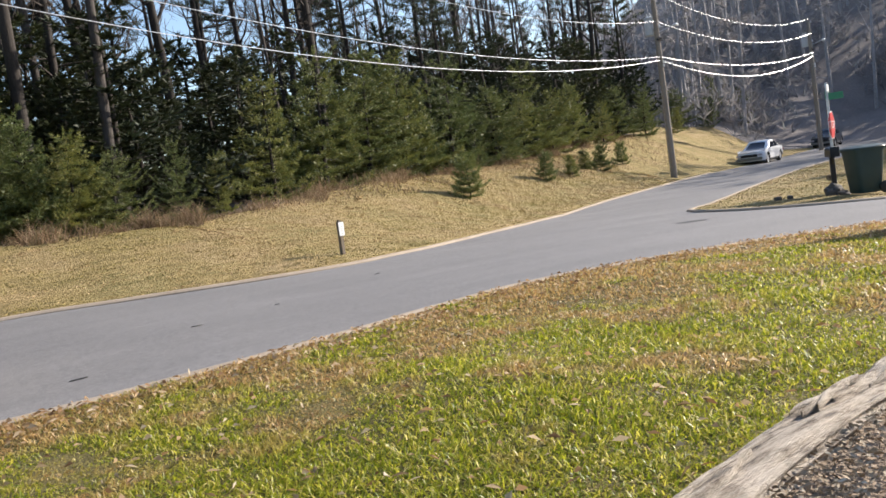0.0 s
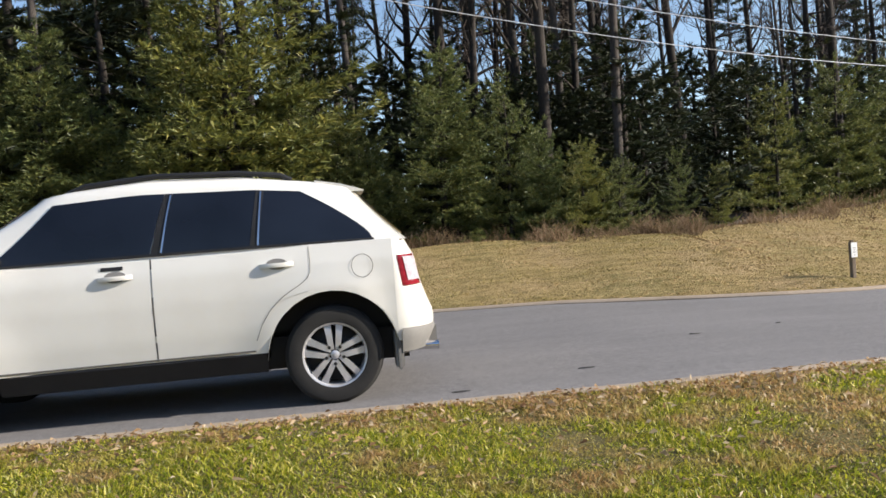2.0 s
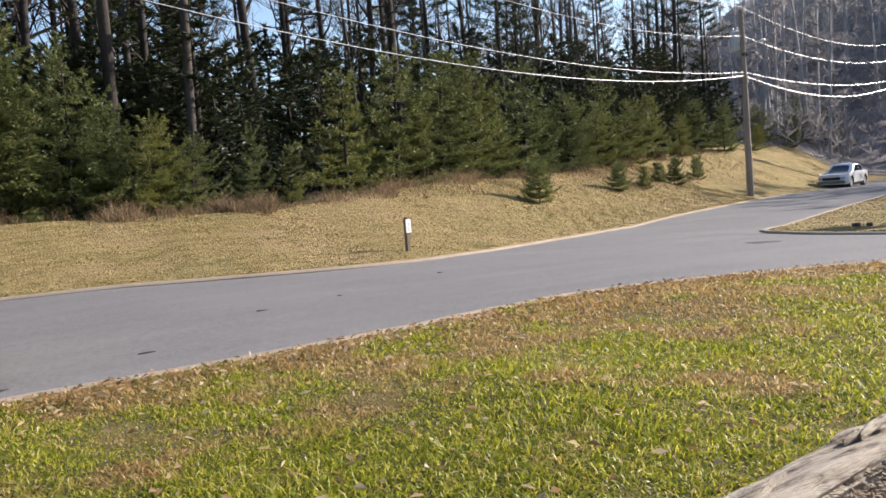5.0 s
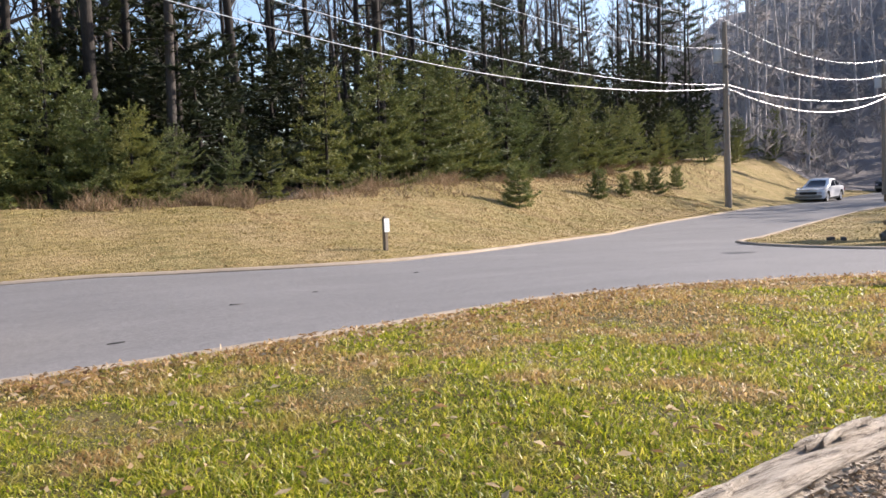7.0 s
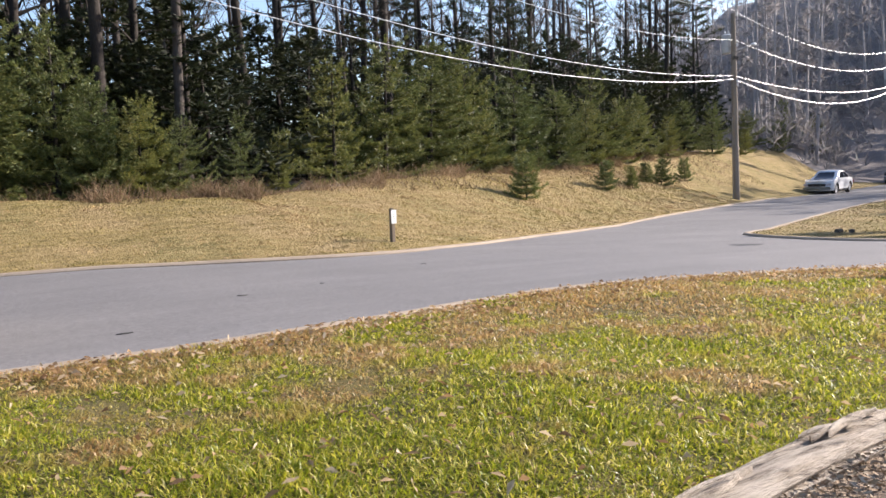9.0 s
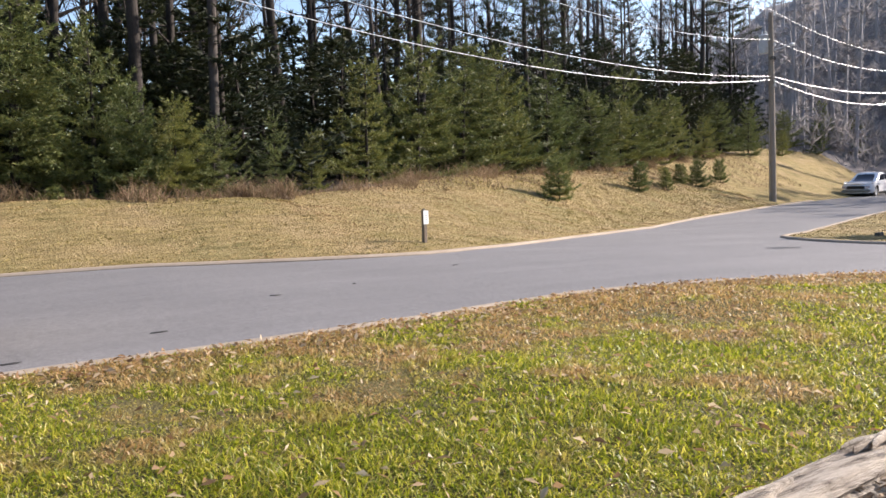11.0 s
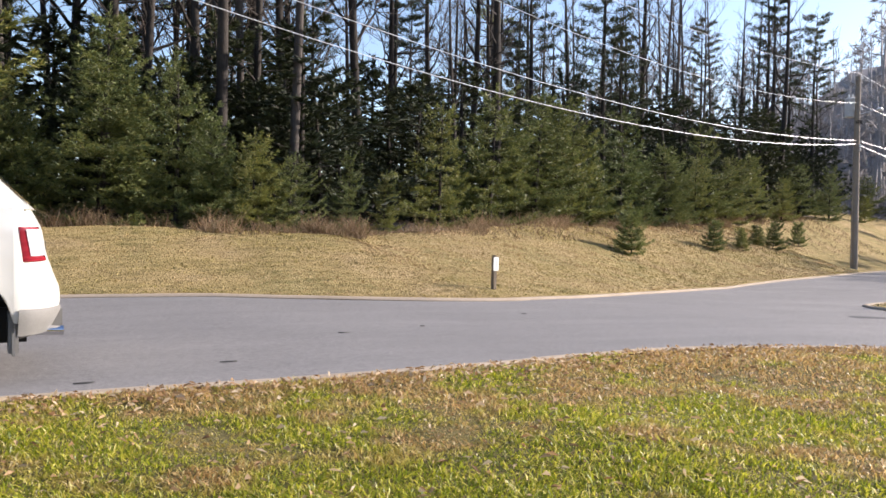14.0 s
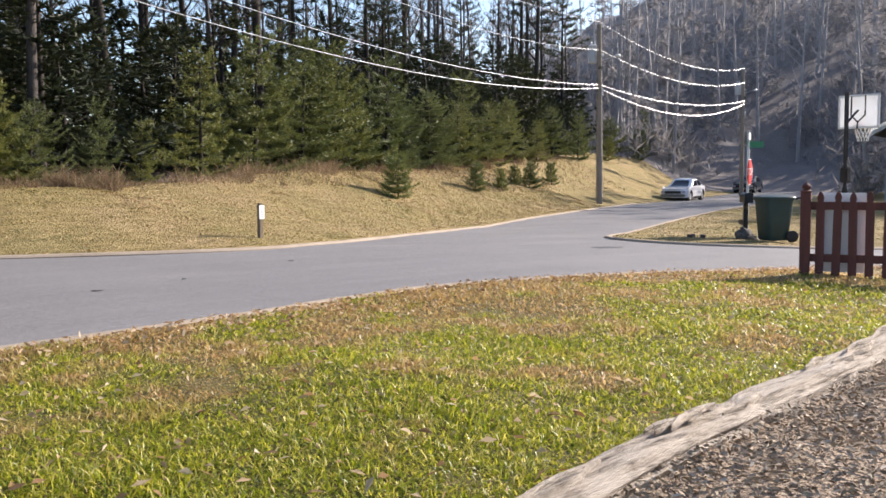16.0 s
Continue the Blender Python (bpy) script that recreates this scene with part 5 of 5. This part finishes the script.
def picket_mesh(name, w, t, h, tip):
    bm = bmesh.new()
    prof = [(-w / 2, -0.04), (w / 2, -0.04), (w / 2, h - tip), (w * 0.32, h - tip * 0.86), (w * 0.42, h - tip * 0.55), (w * 0.25, h - tip * 0.2), (0, h), (-w * 0.25, h - tip * 0.2), (-w * 0.42, h - tip * 0.55), (-w * 0.32, h - tip * 0.86), (-w / 2, h - tip)]
    vr = loop_grid(bm, [[Vector((x, y, z)) for x, z in prof] for y in (-t / 2, t / 2)], True)
    bm.faces.new(vr[0])
    bm.faces.new(vr[1][::-1])
    bmesh.ops.recalc_face_normals(bm, faces=bm.faces)
    me = bpy.data.meshes.new(name)
    bm.to_mesh(me)
    bm.free()
    me.materials.append(FENCE_RED)
    return me


for k in range(3):
    x = k * 2.42
    bm = box(bmesh.new(), x - 0.055, x + 0.055, -0.055, 0.055, -0.25, 0.95, 0.006)
    post = part("post", bm, FENCE_RED, fence)
    part("finial", lathe(bmesh.new(), [(0.06, 0.95), (0.065, 0.97), (0.035, 0.985), (0.05, 1.01), (0.05, 1.03), (0.02, 1.06), (0, 1.07)], Matrix.Translation((x, 0, 0)), 14), FENCE_RED, post)
for z in (0.20, 0.80):
    part("rail", box(bmesh.new(), 0.05, 4.8, 0.012, 0.05, z - 0.045, z + 0.045, 0.006), FENCE_RED, fence)
pm = picket_mesh("picket", 0.09, 0.02, 0.97, 0.14)
for k in range(27):
    x = 0.155 + 0.172 * k
    if abs(x - 2.42) > 0.08:
        child("picket", pm, fence).matrix_basis = pose(x, -0.003, 0.0 + 0.008 * math.sin(k * 2.3), 0, 0.8 * math.sin(k * 1.9), 0)
tagged(fence, "red-brown wooden picket fence with pointed pickets", "fence").matrix_world = pose(F0.x, F0.y, fz, 0, 0, turn)
board = tagged(part("white_board", box(bmesh.new(), 0.12, 0.62, 0.10, 0.125, 0.02, 0.93, 0.006), SIGN_WHITE), "plain white board propped behind the picket fence", "board")
board.matrix_world = pose(F0.x, F0.y, fz + 0.015, 0, 0, turn)

# basketball hoop
top = new("basketball_hoop")
part("base", box(bmesh.new(), -0.24, 0.24, -0.24, 0.24, 0.0, 0.55, 0.08), BLACK_METAL, top, "black weighted base")
part("pole", tube(bmesh.new(), [(0, 0, 0.4), (0, 0, 1.9), (0.02, 0, 3.65)], 0.055, 12), BLACK_METAL, top)
bm = bmesh.new()
for sgn in (-1, 1):
    tube(bm, [(0.0, sgn * 0.2, 0.45), (0.0, 0.0, 1.35)], 0.025, 8)
part("stay", bm, BLACK_METAL, top)
part("winch", box(bmesh.new(), -0.1, 0.1, -0.1, 0.1, 1.32, 1.72, 0.03), BLACK_METAL, top)
part("arm", tube(bmesh.new(), [(0, 0, 2.85), (-0.35, 0.0, 3.10), (-0.52, 0.0, 3.20)], 0.03, 8), BLACK_METAL, top)
CLEAR_BOARD = per_piece("frosted_acrylic", [(0.74, 0.76, 0.78), (0.84, 0.86, 0.88)], 0.2, 0.5, 0.6)
bb = part("backboard", box(bmesh.new(), -0.57, -0.55, -0.54, 0.54, 2.75, 3.60, 0.004), CLEAR_BOARD, top, "frosted white backboard")
bm = bmesh.new()
for y0, y1, z0, z1 in ((-0.56, 0.56, 3.57, 3.62), (-0.56, 0.56, 2.73, 2.78), (-0.56, -0.51, 2.73, 3.62), (0.51, 0.56, 2.73, 3.62)):
    box(bm, -0.585, -0.535, y0, y1, z0, z1, 0.006)
part("board_frame", bm, SIGN_WHITE, bb)
bm = bmesh.new()
for sgn in (-1, 1):
    tube(bm, [(-0.535, sgn * 0.19, 3.58), (-0.53, sgn * 0.19, 3.08), (-0.52, 0.0, 2.90), (-0.5, 0.0, 2.72)], 0.022, 6)
part("board_brace", bm, BLACK_METAL, bb)
part("rim", tube(bmesh.new(), [(-0.80 + 0.225 * math.cos(t), 0.225 * math.sin(t), 2.83) for t in [2 * math.pi * i / 24 for i in range(25)]], 0.012, 6, False), SIGN_RED, top, "orange-red rim")
bm = bmesh.new()
for k in range(12):
    for tw in (-1, 1):
        pts = []
        for i in range(6):
            u = i / 5
            t = 2 * math.pi * k / 12 + tw * u * 0.9
            r = 0.22 - 0.09 * u
            pts.append((-0.80 + r * math.cos(t), r * math.sin(t), 2.82 - 0.42 * u))
        tube(bm, pts, 0.010, 4, False)
part("net", bm, SIGN_WHITE, top, "white string net")
hx, hy = 23.35, 3.02
tagged(top, "portable basketball hoop with frosted backboard and black pole", "basketball hoop").matrix_world = pose(hx, hy, float(ground_z(hx, hy)) + 0.0, 0, 0, 172) 

# house behind the hoop
house = new("house")
SIDING = speckled("grey_siding", (0.20, 0.21, 0.22), (0.30, 0.31, 0.32), 3, 40, 0.8, 0, 0.4, 0.01, (0.3, 0.3, 6))
ROOF = speckled("roof_shingle", (0.07, 0.065, 0.06), (0.15, 0.14, 0.13), 3, 30, 0.9, 0, 0.7, 0.01)
bm = box(bmesh.new(), 0, 9, -5, 0, -1.0, 3.4)
part("wall", bm, SIDING, house)
bm = bmesh.new()
loop_grid(bm, [[Vector((x, y, z)) for y, z in ((-5.5, 3.3), (-2.5, 5.0), (0.5, 3.3), (0.5, 3.5), (-2.5, 5.2), (-5.5, 3.5))] for x in (-0.5, 9.5)], True)
part("roof", bm, ROOF, house)
bm = bmesh.new()
vr = [bm.verts.new(p) for p in ((-0.52, -5.6, 3.25), (-0.52, -2.5, 5.05), (-0.52, 0.6, 3.25), (-0.52, 0.6, 3.55), (-0.52, -2.5, 5.3), (-0.52, -5.6, 3.55))]
bm.faces.new((vr[0], vr[1], vr[4], vr[5]))
bm.faces.new((vr[1], vr[2], vr[3], vr[4]))
bmesh.ops.solidify(bm, geom=bm.faces[:], thickness=0.06)
part("bargeboard", bm, SIGN_WHITE, house, "white gable board")
bm = bmesh.new()
vr = [bm.verts.new(p) for p in ((-0.02, -5.0, 3.4), (-0.02, 0.0, 3.4), (-0.02, -2.5, 4.95))]
bm.faces.new(vr)
bmesh.ops.solidify(bm, geom=bm.faces[:], thickness=0.02)
part("gable", bm, SIGN_WHITE, house, "white gable end")
win = part("window", box(bmesh.new(), -0.03, 0.02, -3.4, -2.2, 1.0, 2.3, 0.01), TINTED, house)
bm = bmesh.new()
for y0, y1, z0, z1 in ((-3.5, -2.1, 2.3, 2.4), (-3.5, -2.1, 0.9, 1.0), (-3.5, -3.4, 0.9, 2.4), (-2.2, -2.1, 0.9, 2.4), (-2.83, -2.77, 1.0, 2.3)):
    box(bm, -0.06, 0.0, y0, y1, z0, z1)
part("frame", bm, SIGN_WHITE, win)
tagged(house, "single-storey grey house with a white gable end", "house").matrix_world = pose(41.0, 8.4, float(ground_z(41, 6)), 0, 0, 15)

# ---- timber edging, bed, grass ----
TIMBER, nt, b = material("weathered_timber", 0.9, 0, 0.3)
tv = where(nt, (1.3, 15, 15))
g1 = noise_tex(nt, tv, 2.2, 8, 0.7)
c = ramp(nt, g1, [(0.38, (0.045, 0.034, 0.025)), (0.44, (0.36, 0.29, 0.22)), (0.52, (0.62, 0.53, 0.42)), (0.75, (0.78, 0.70, 0.58))])
c = mix(nt, 0.35, c, ramp(nt, noise_tex(nt, where(nt, (1, 2, 2)), 6, 7, 0.75), [(0.40, (0.05, 0.04, 0.03)), (0.47, (0.40, 0.34, 0.27)), (0.7, (0.72, 0.64, 0.54))]))
nt.links.new(c, b.inputs["Base Color"])
bump(nt, b, g1, 1.0, 0.05)


def timber(points, radius, seed, label, slabs):
    top = new("edging_timber")
    n = 240
    d = Vector((points[-1][0] - points[0][0], points[-1][1] - points[0][1], 0)).normalized()
    s = Vector((-d.y, d.x, 0))
    length = math.hypot(points[-1][0] - points[0][0], points[-1][1] - points[0][1])

    def at_u(u):
        ks = [k / (len(points) - 1) for k in range(len(points))]
        x, y = float(np.interp(u, ks, [p[0] for p in points])), float(np.interp(u, ks, [p[1] for p in points]))
        return Vector((x, y, float(ground_z(x, y)) + radius * 0.42))

    rows = []
    for i in range(n + 1):
        u = i / n
        o, w = at_u(u), u * length
        end = min(1, 0.35 + 10 * min(u, 1 - u)) ** 0.5
        ring = []
        for k in range(36):
            t = 2 * math.pi * k / 36
            ca, sa = math.copysign(abs(math.cos(t)) ** 0.7, math.cos(t)), math.copysign(abs(math.sin(t)) ** 0.7, math.sin(t))
            crack = max(0, noise.noise(Vector((w * 0.55 + seed, ca * 4.5, sa * 4.5))) - 0.10)
            rr = radius * end * (1 + 0.22 * noise.noise(Vector((w * 1.1 + seed, ca, sa))) + 0.10 * noise.noise(Vector((w * 2.2 + seed, ca * 3, sa * 3))) + 0.04 * noise.noise(Vector((w * 3, ca * 9, sa * 9 + seed))) - 0.5 * crack)
            ring.append(o + s * ca * rr * 1.15 + Vector((0, 0, sa * rr * 0.92)))
        rows.append(ring)
    bm = bmesh.new()
    vr = loop_grid(bm, rows, True)
    bm.faces.new(vr[0])
    bm.faces.new(vr[-1][::-1])
    bmesh.ops.recalc_face_normals(bm, faces=bm.faces)
    part("beam", bm, TIMBER, top)
    rr = random.Random(int(seed))
    for k in range(slabs):
        u = rr.uniform(0.25, 0.97)
        l, w, off = rr.uniform(0.3, 0.7), rr.uniform(0.010, 0.018), rr.uniform(-0.7, 0.7) * radius
        bm = bmesh.new()
        rws = []
        for q in range(9):
            f = q / 8
            p = at_u(min(1, u + l * f / length)) + s * (off + 0.012 * math.sin(5 * f + k)) + Vector((0, 0, radius * (0.95 - 0.35 * (off / radius) ** 2) + 0.01 + 0.012 * math.sin(3 * f)))
            ww = w * math.sin(math.pi * (0.08 + 0.84 * f))
            rws.append([p - s * ww - Vector((0, 0, 0.02)), p - s * ww * 0.7, p + Vector((0, 0, 0.006)), p + s * ww * 0.7, p + s * ww - Vector((0, 0, 0.02))])
        loop_grid(bm, rws)
        part("splinter", bm, TIMBER, top)
    return tagged(top, label, "timber", group="timbers edging the bed")


timber([(0.3, -4.99), (2.33, -4.70), (3.78, -4.545)], 0.092, 3.0, "bleached, split old timber edging the garden bed", 6)
timber([(3.5, -4.565), (5.3, -4.45), (9.2, -4.16)], 0.092, 8.0, "gnarled grey timber edging the garden bed", 6)
BED = speckled("bed_soil", (0.16, 0.115, 0.078), (0.40, 0.30, 0.205), 3, 45, 0.95, 0, 1.0, 0.05)


def bed_line(x):
    return np.interp(x, [-6, 0.3, 2.33, 3.78, 5.3, 9.2, 14], [-5.9, -5.02, -4.73, -4.57, -4.48, -4.19, -3.8])


xs, ys = np.arange(-4.0, 11.0, 0.09), np.linspace(0, 1, 40)
rows = []
for v in ys:
    row = []
    for x in xs:
        y = float(bed_line(x)) - 4.2 * v
        n = noise.noise(Vector((x * 2.2, y * 2.2, 0))) * 0.03 + noise.noise(Vector((x * 7, y * 7, 3))) * 0.015
        row.append((x, y, n))
    rows.append(row)
bm = bmesh.new()
pts = np.array(rows)
zz = ground_z(pts[:, :, 0], pts[:, :, 1])
loop_grid(bm, [[Vector((p[0], p[1], z + 0.035 + p[2])) for p, z in zip(r, zr)] for r, zr in zip(pts, zz)])
tagged(part("garden_bed", bm, BED), "garden bed of dark soil and bark mulch", "garden bed", kind="structure")
CHIPS = per_piece("bark_chips", [(0.17, 0.12, 0.075), (0.36, 0.265, 0.17), (0.52, 0.41, 0.285), (0.27, 0.22, 0.14), (0.72, 0.62, 0.48)], 0.85, 0.3)
rng = np.random.default_rng(81)
px = 0.8 + 8.5 * rng.random(70000) ** 1.3
py = bed_line(px) - 0.05 - 2.6 * rng.random(70000)
more = 30000
px = np.concatenate([px, -3.9 + 14.5 * rng.random(more)])
py = np.concatenate([py, bed_line(px[-more:]) - 0.1 - 4.0 * rng.random(more)])
ob = leaf_bits("bark_mulch", 82, np.stack([px, py, 0 * px], 1), 0.0155, CHIPS, "loose bark chips and dry litter on the bed", "mulch", 0.055, 0.2)

# grass blades: green and straw patches follow the same large pattern as the turf
GRASS, nt, b = material("grass_blades", 0.42, 0, 0.45)
v = where(nt)
g = nt.nodes.new("ShaderNodeNewGeometry")
green = ramp(nt, g.outputs["Random Per Island"], [(0, (0.105, 0.145, 0.010)), (0.35, (0.25, 0.290, 0.016)), (0.65, (0.43, 0.425, 0.030)), (0.90, (0.62, 0.53, 0.09)), (1, (0.78, 0.67, 0.32))])
straw = ramp(nt, g.outputs["Random Per Island"], [(0, (0.28, 0.165, 0.055)), (0.4, (0.48, 0.305, 0.11)), (0.75, (0.63, 0.44, 0.20)), (0.9, (0.30, 0.30, 0.06)), (1, (0.70, 0.55, 0.34))])
sep = nt.nodes.new("ShaderNodeSeparateXYZ")
nt.links.new(v, sep.inputs[0])
dry = nt.nodes.new("ShaderNodeMath")
dry.operation = "MULTIPLY_ADD"
dry.inputs[1].default_value, dry.inputs[2].default_value = 0.050, 0.072
nt.links.new(sep.outputs[1], dry.inputs[0])
dry_x = nt.nodes.new("ShaderNodeMath")
dry_x.operation = "MULTIPLY_ADD"
dry_x.inputs[1].default_value = 0.010
nt.links.new(sep.outputs[0], dry_x.inputs[0])
nt.links.new(dry.outputs[0], dry_x.inputs[2])
dry2 = nt.nodes.new("ShaderNodeMath")
dry2.operation = "ADD"
nt.links.new(noise_tex(nt, v, 1.0, 6, 0.65), dry2.inputs[0])
nt.links.new(dry_x.outputs[0], dry2.inputs[1])
fac = ramp(nt, dry2.outputs[0], [(0.485, (0, 0, 0)), (0.575, (1, 1, 1))])
c = mix(nt, fac, green, straw)
nt.links.new(c, b.inputs["Base Color"])
t = nt.nodes.new("ShaderNodeBsdfTranslucent")
nt.links.new(c, t.inputs["Color"])
s = nt.nodes.new("ShaderNodeMixShader")
s.inputs[0].default_value = 0.5
nt.links.new(b.outputs[0], s.inputs[1])
nt.links.new(t.outputs[0], s.inputs[2])
nt.links.new(s.outputs[0], nt.nodes["Material Output"].inputs["Surface"])


def blades(name, seed, base, height, width, label, mat):
    rng = np.random.default_rng(seed)
    n = len(base)
    base = base.copy()
    base[:, 2] = ground_z(base[:, 0], base[:, 1]) - 0.004
    far = np.hypot(base[:, 0] - 0.3, base[:, 1] + 6.2)[:, None]
    clump = np.full((n, 1), 0.95)
    for _ in range(9):
        fx, fy, ph = *rng.normal(0, 7.0, 2), rng.uniform(0, 6.283)
        clump += 0.10 * np.sin(base[:, :1] * fx + base[:, 1:2] * fy + ph)
    clump = np.clip(clump, 0.35, 1.6)
    h = height * rng.uniform(0.4, 1.4, (n, 1)) * clump
    d = unit(np.concatenate([rng.normal(0, 0.85, (n, 2)), np.ones((n, 1))], 1))
    sag = np.concatenate([d[:, :2] * 0.8, -rng.uniform(0.0, 0.4, (n, 1))], 1)
    a = rng.uniform(0, 6.283, (n, 1))
    w = np.concatenate([np.cos(a), np.sin(a), np.zeros((n, 1))], 1) * width * rng.uniform(0.6, 1.4, (n, 1)) * (0.6 + far / 7)
    mid, tip = base + d * h * 0.6, base + d * h + sag * h * 0.6
    v = np.stack([base - w, base + w, mid + w * 0.8, mid - w * 0.8, tip], 1).reshape(-1, 3)
    i = np.arange(n)[:, None] * 5
    f = np.concatenate([i + np.array([[0, 1, 2]]), i + np.array([[0, 2, 3]]), i + np.array([[3, 2, 4]])], 0)
    return tagged(new(name, mesh_of(name, v, f, mat)), label, "grass", kind="stuff")


rng = np.random.default_rng(91)
n = 470000
ang, dist = rng.uniform(radians(14), radians(122), n), 1.95 + 9.8 * rng.random(n) ** 1.2
px, py = 0.3 + dist * np.cos(ang), -6.2 + dist * np.sin(ang)
s_out = outside(px, py)
ok = (s_out > 0.15) & (py < 1.2) & (py > bed_line(px) + 0.12)
blades("lawn_grass", 92, np.stack([px, py, 0 * px], 1)[ok], 0.037, 0.0029, "rough mown grass, green with straw-coloured patches", GRASS)
# shorter dry grass on the bank and the corner lawn
BANK_GRASS, nt, b = material("bank_grass", 0.8, 0, 0.3)
v = where(nt)
g = nt.nodes.new("ShaderNodeNewGeometry")
pale = ramp(nt, g.outputs["Random Per Island"], [(0, (0.46, 0.315, 0.150)), (0.5, (0.57, 0.405, 0.205)), (1, (0.69, 0.515, 0.29))])
olive = ramp(nt, g.outputs["Random Per Island"], [(0, (0.27, 0.225, 0.065)), (0.5, (0.37, 0.295, 0.090)), (1, (0.46, 0.355, 0.13))])
rust = ramp(nt, g.outputs["Random Per Island"], [(0, (0.24, 0.140, 0.06)), (0.5, (0.34, 0.205, 0.095)), (1, (0.44, 0.28, 0.14))])
c = mix(nt, ramp(nt, noise_tex(nt, where(nt, (0.5, 1.1, 1)), 0.55, 8, 0.72), [(0.44, (0, 0, 0)), (0.55, (1, 1, 1))]), olive, pale)
c = mix(nt, ramp(nt, noise_tex(nt, where(nt, (0.4, 1.3, 1)), 1.1, 8, 0.75), [(0.54, (0, 0, 0)), (0.62, (0.9, 0.9, 0.9))]), c, rust)
nt.links.new(c, b.inputs["Base Color"])
n = 150000
bx, bd = rng.uniform(-9, 34, n), 0.18 + 5.7 * rng.random(n)
e = np.interp(bx + 0.3, FAR_X, FAR_Y) - np.interp(bx - 0.3, FAR_X, FAR_Y)
sl = e / 0.6
ln = np.hypot(1, sl)
blades("bank_grass", 93, np.stack([bx - sl / ln * bd, np.interp(bx, FAR_X, FAR_Y) + bd / ln, 0 * bx], 1), 0.019, 0.0048, "short tan winter grass on the sloping bank", BANK_GRASS)
n = 36000
ix, iy = rng.uniform(15.9, 34, n), rng.uniform(-4, 14, n)
so = outside(ix, iy)
ok = (so > 0.15) & (iy < 14) & (iy > -3)
blades("corner_grass", 94, np.stack([ix, iy, 0 * ix], 1)[ok], 0.024, 0.005, "short straw-green grass on the street corner", BANK_GRASS)
LEAF_BROWN = per_piece("fallen_leaves", [(0.26, 0.14, 0.065), (0.42, 0.26, 0.13), (0.52, 0.36, 0.20), (0.66, 0.54, 0.38)], 0.7, 0.4, 0.4)
# fallen leaves: thick along the kerb, thin over the lawn
t = rng.uniform(0, 1, 2600)
lx = -4 + 17 * t
ly = np.interp(lx, [p[0] for p in near_line], [p[1] for p in near_line]) - 0.22 - np.abs(rng.normal(0, 0.30, 2600))
l2 = np.stack([rng.uniform(-2, 11, 2600), rng.uniform(-4.6, 0, 2600)], 1)
keep2 = (outside(l2[:, 0], l2[:, 1]) > 0.2) & (l2[:, 1] > bed_line(l2[:, 0]) + 0.15)
base = np.concatenate([np.stack([lx, ly, 0 * lx], 1), np.concatenate([l2[keep2], np.zeros((keep2.sum(), 1))], 1)])
leaf_bits("fallen_leaves", 95, base, 0.026, LEAF_BROWN, "dry brown leaves caught in the grass", "leaves", 0.03)

# tar patches and scraps on the road
TAR = speckled("tar_patch", (0.035, 0.034, 0.033), (0.07, 0.068, 0.065), 9, 80, 0.7)
rnd2 = random.Random(9)
for px, py, sx, sy in ((3.42, 1.75, 0.12, 0.04), (1.96, 0.40, 0.12, 0.045), (13.3, 3.2, 0.45, 0.22), (6.6, 3.4, 0.07, 0.03), (4.5, 2.2, 0.05, 0.02), (0.9, -0.05, 0.12, 0.03)):
    bm = bmesh.new()
    rim = []
    for k in range(18):
        t = 2 * math.pi * k / 18
        r = rnd2.uniform(0.7, 1.2) * (0.55 if sx < 0.3 else 1.0)
        rim.append((px + sx * r * math.cos(t), py + sy * r * math.sin(t)))
    z = float(road_z(px)) + 0.008
    loop_grid(bm, [[Vector((px + (x - px) * q, py + (y - py) * q, float(road_z(px + (x - px) * q)) + h)) for x, y in rim] for q, h in ((1.0, 0.004), (0.85, 0.010), (0.05, 0.011))], True)
    tagged(part("tar_patch", bm, TAR), "dark tar patch on the asphalt", "tar patch", group="tar patches on the road")
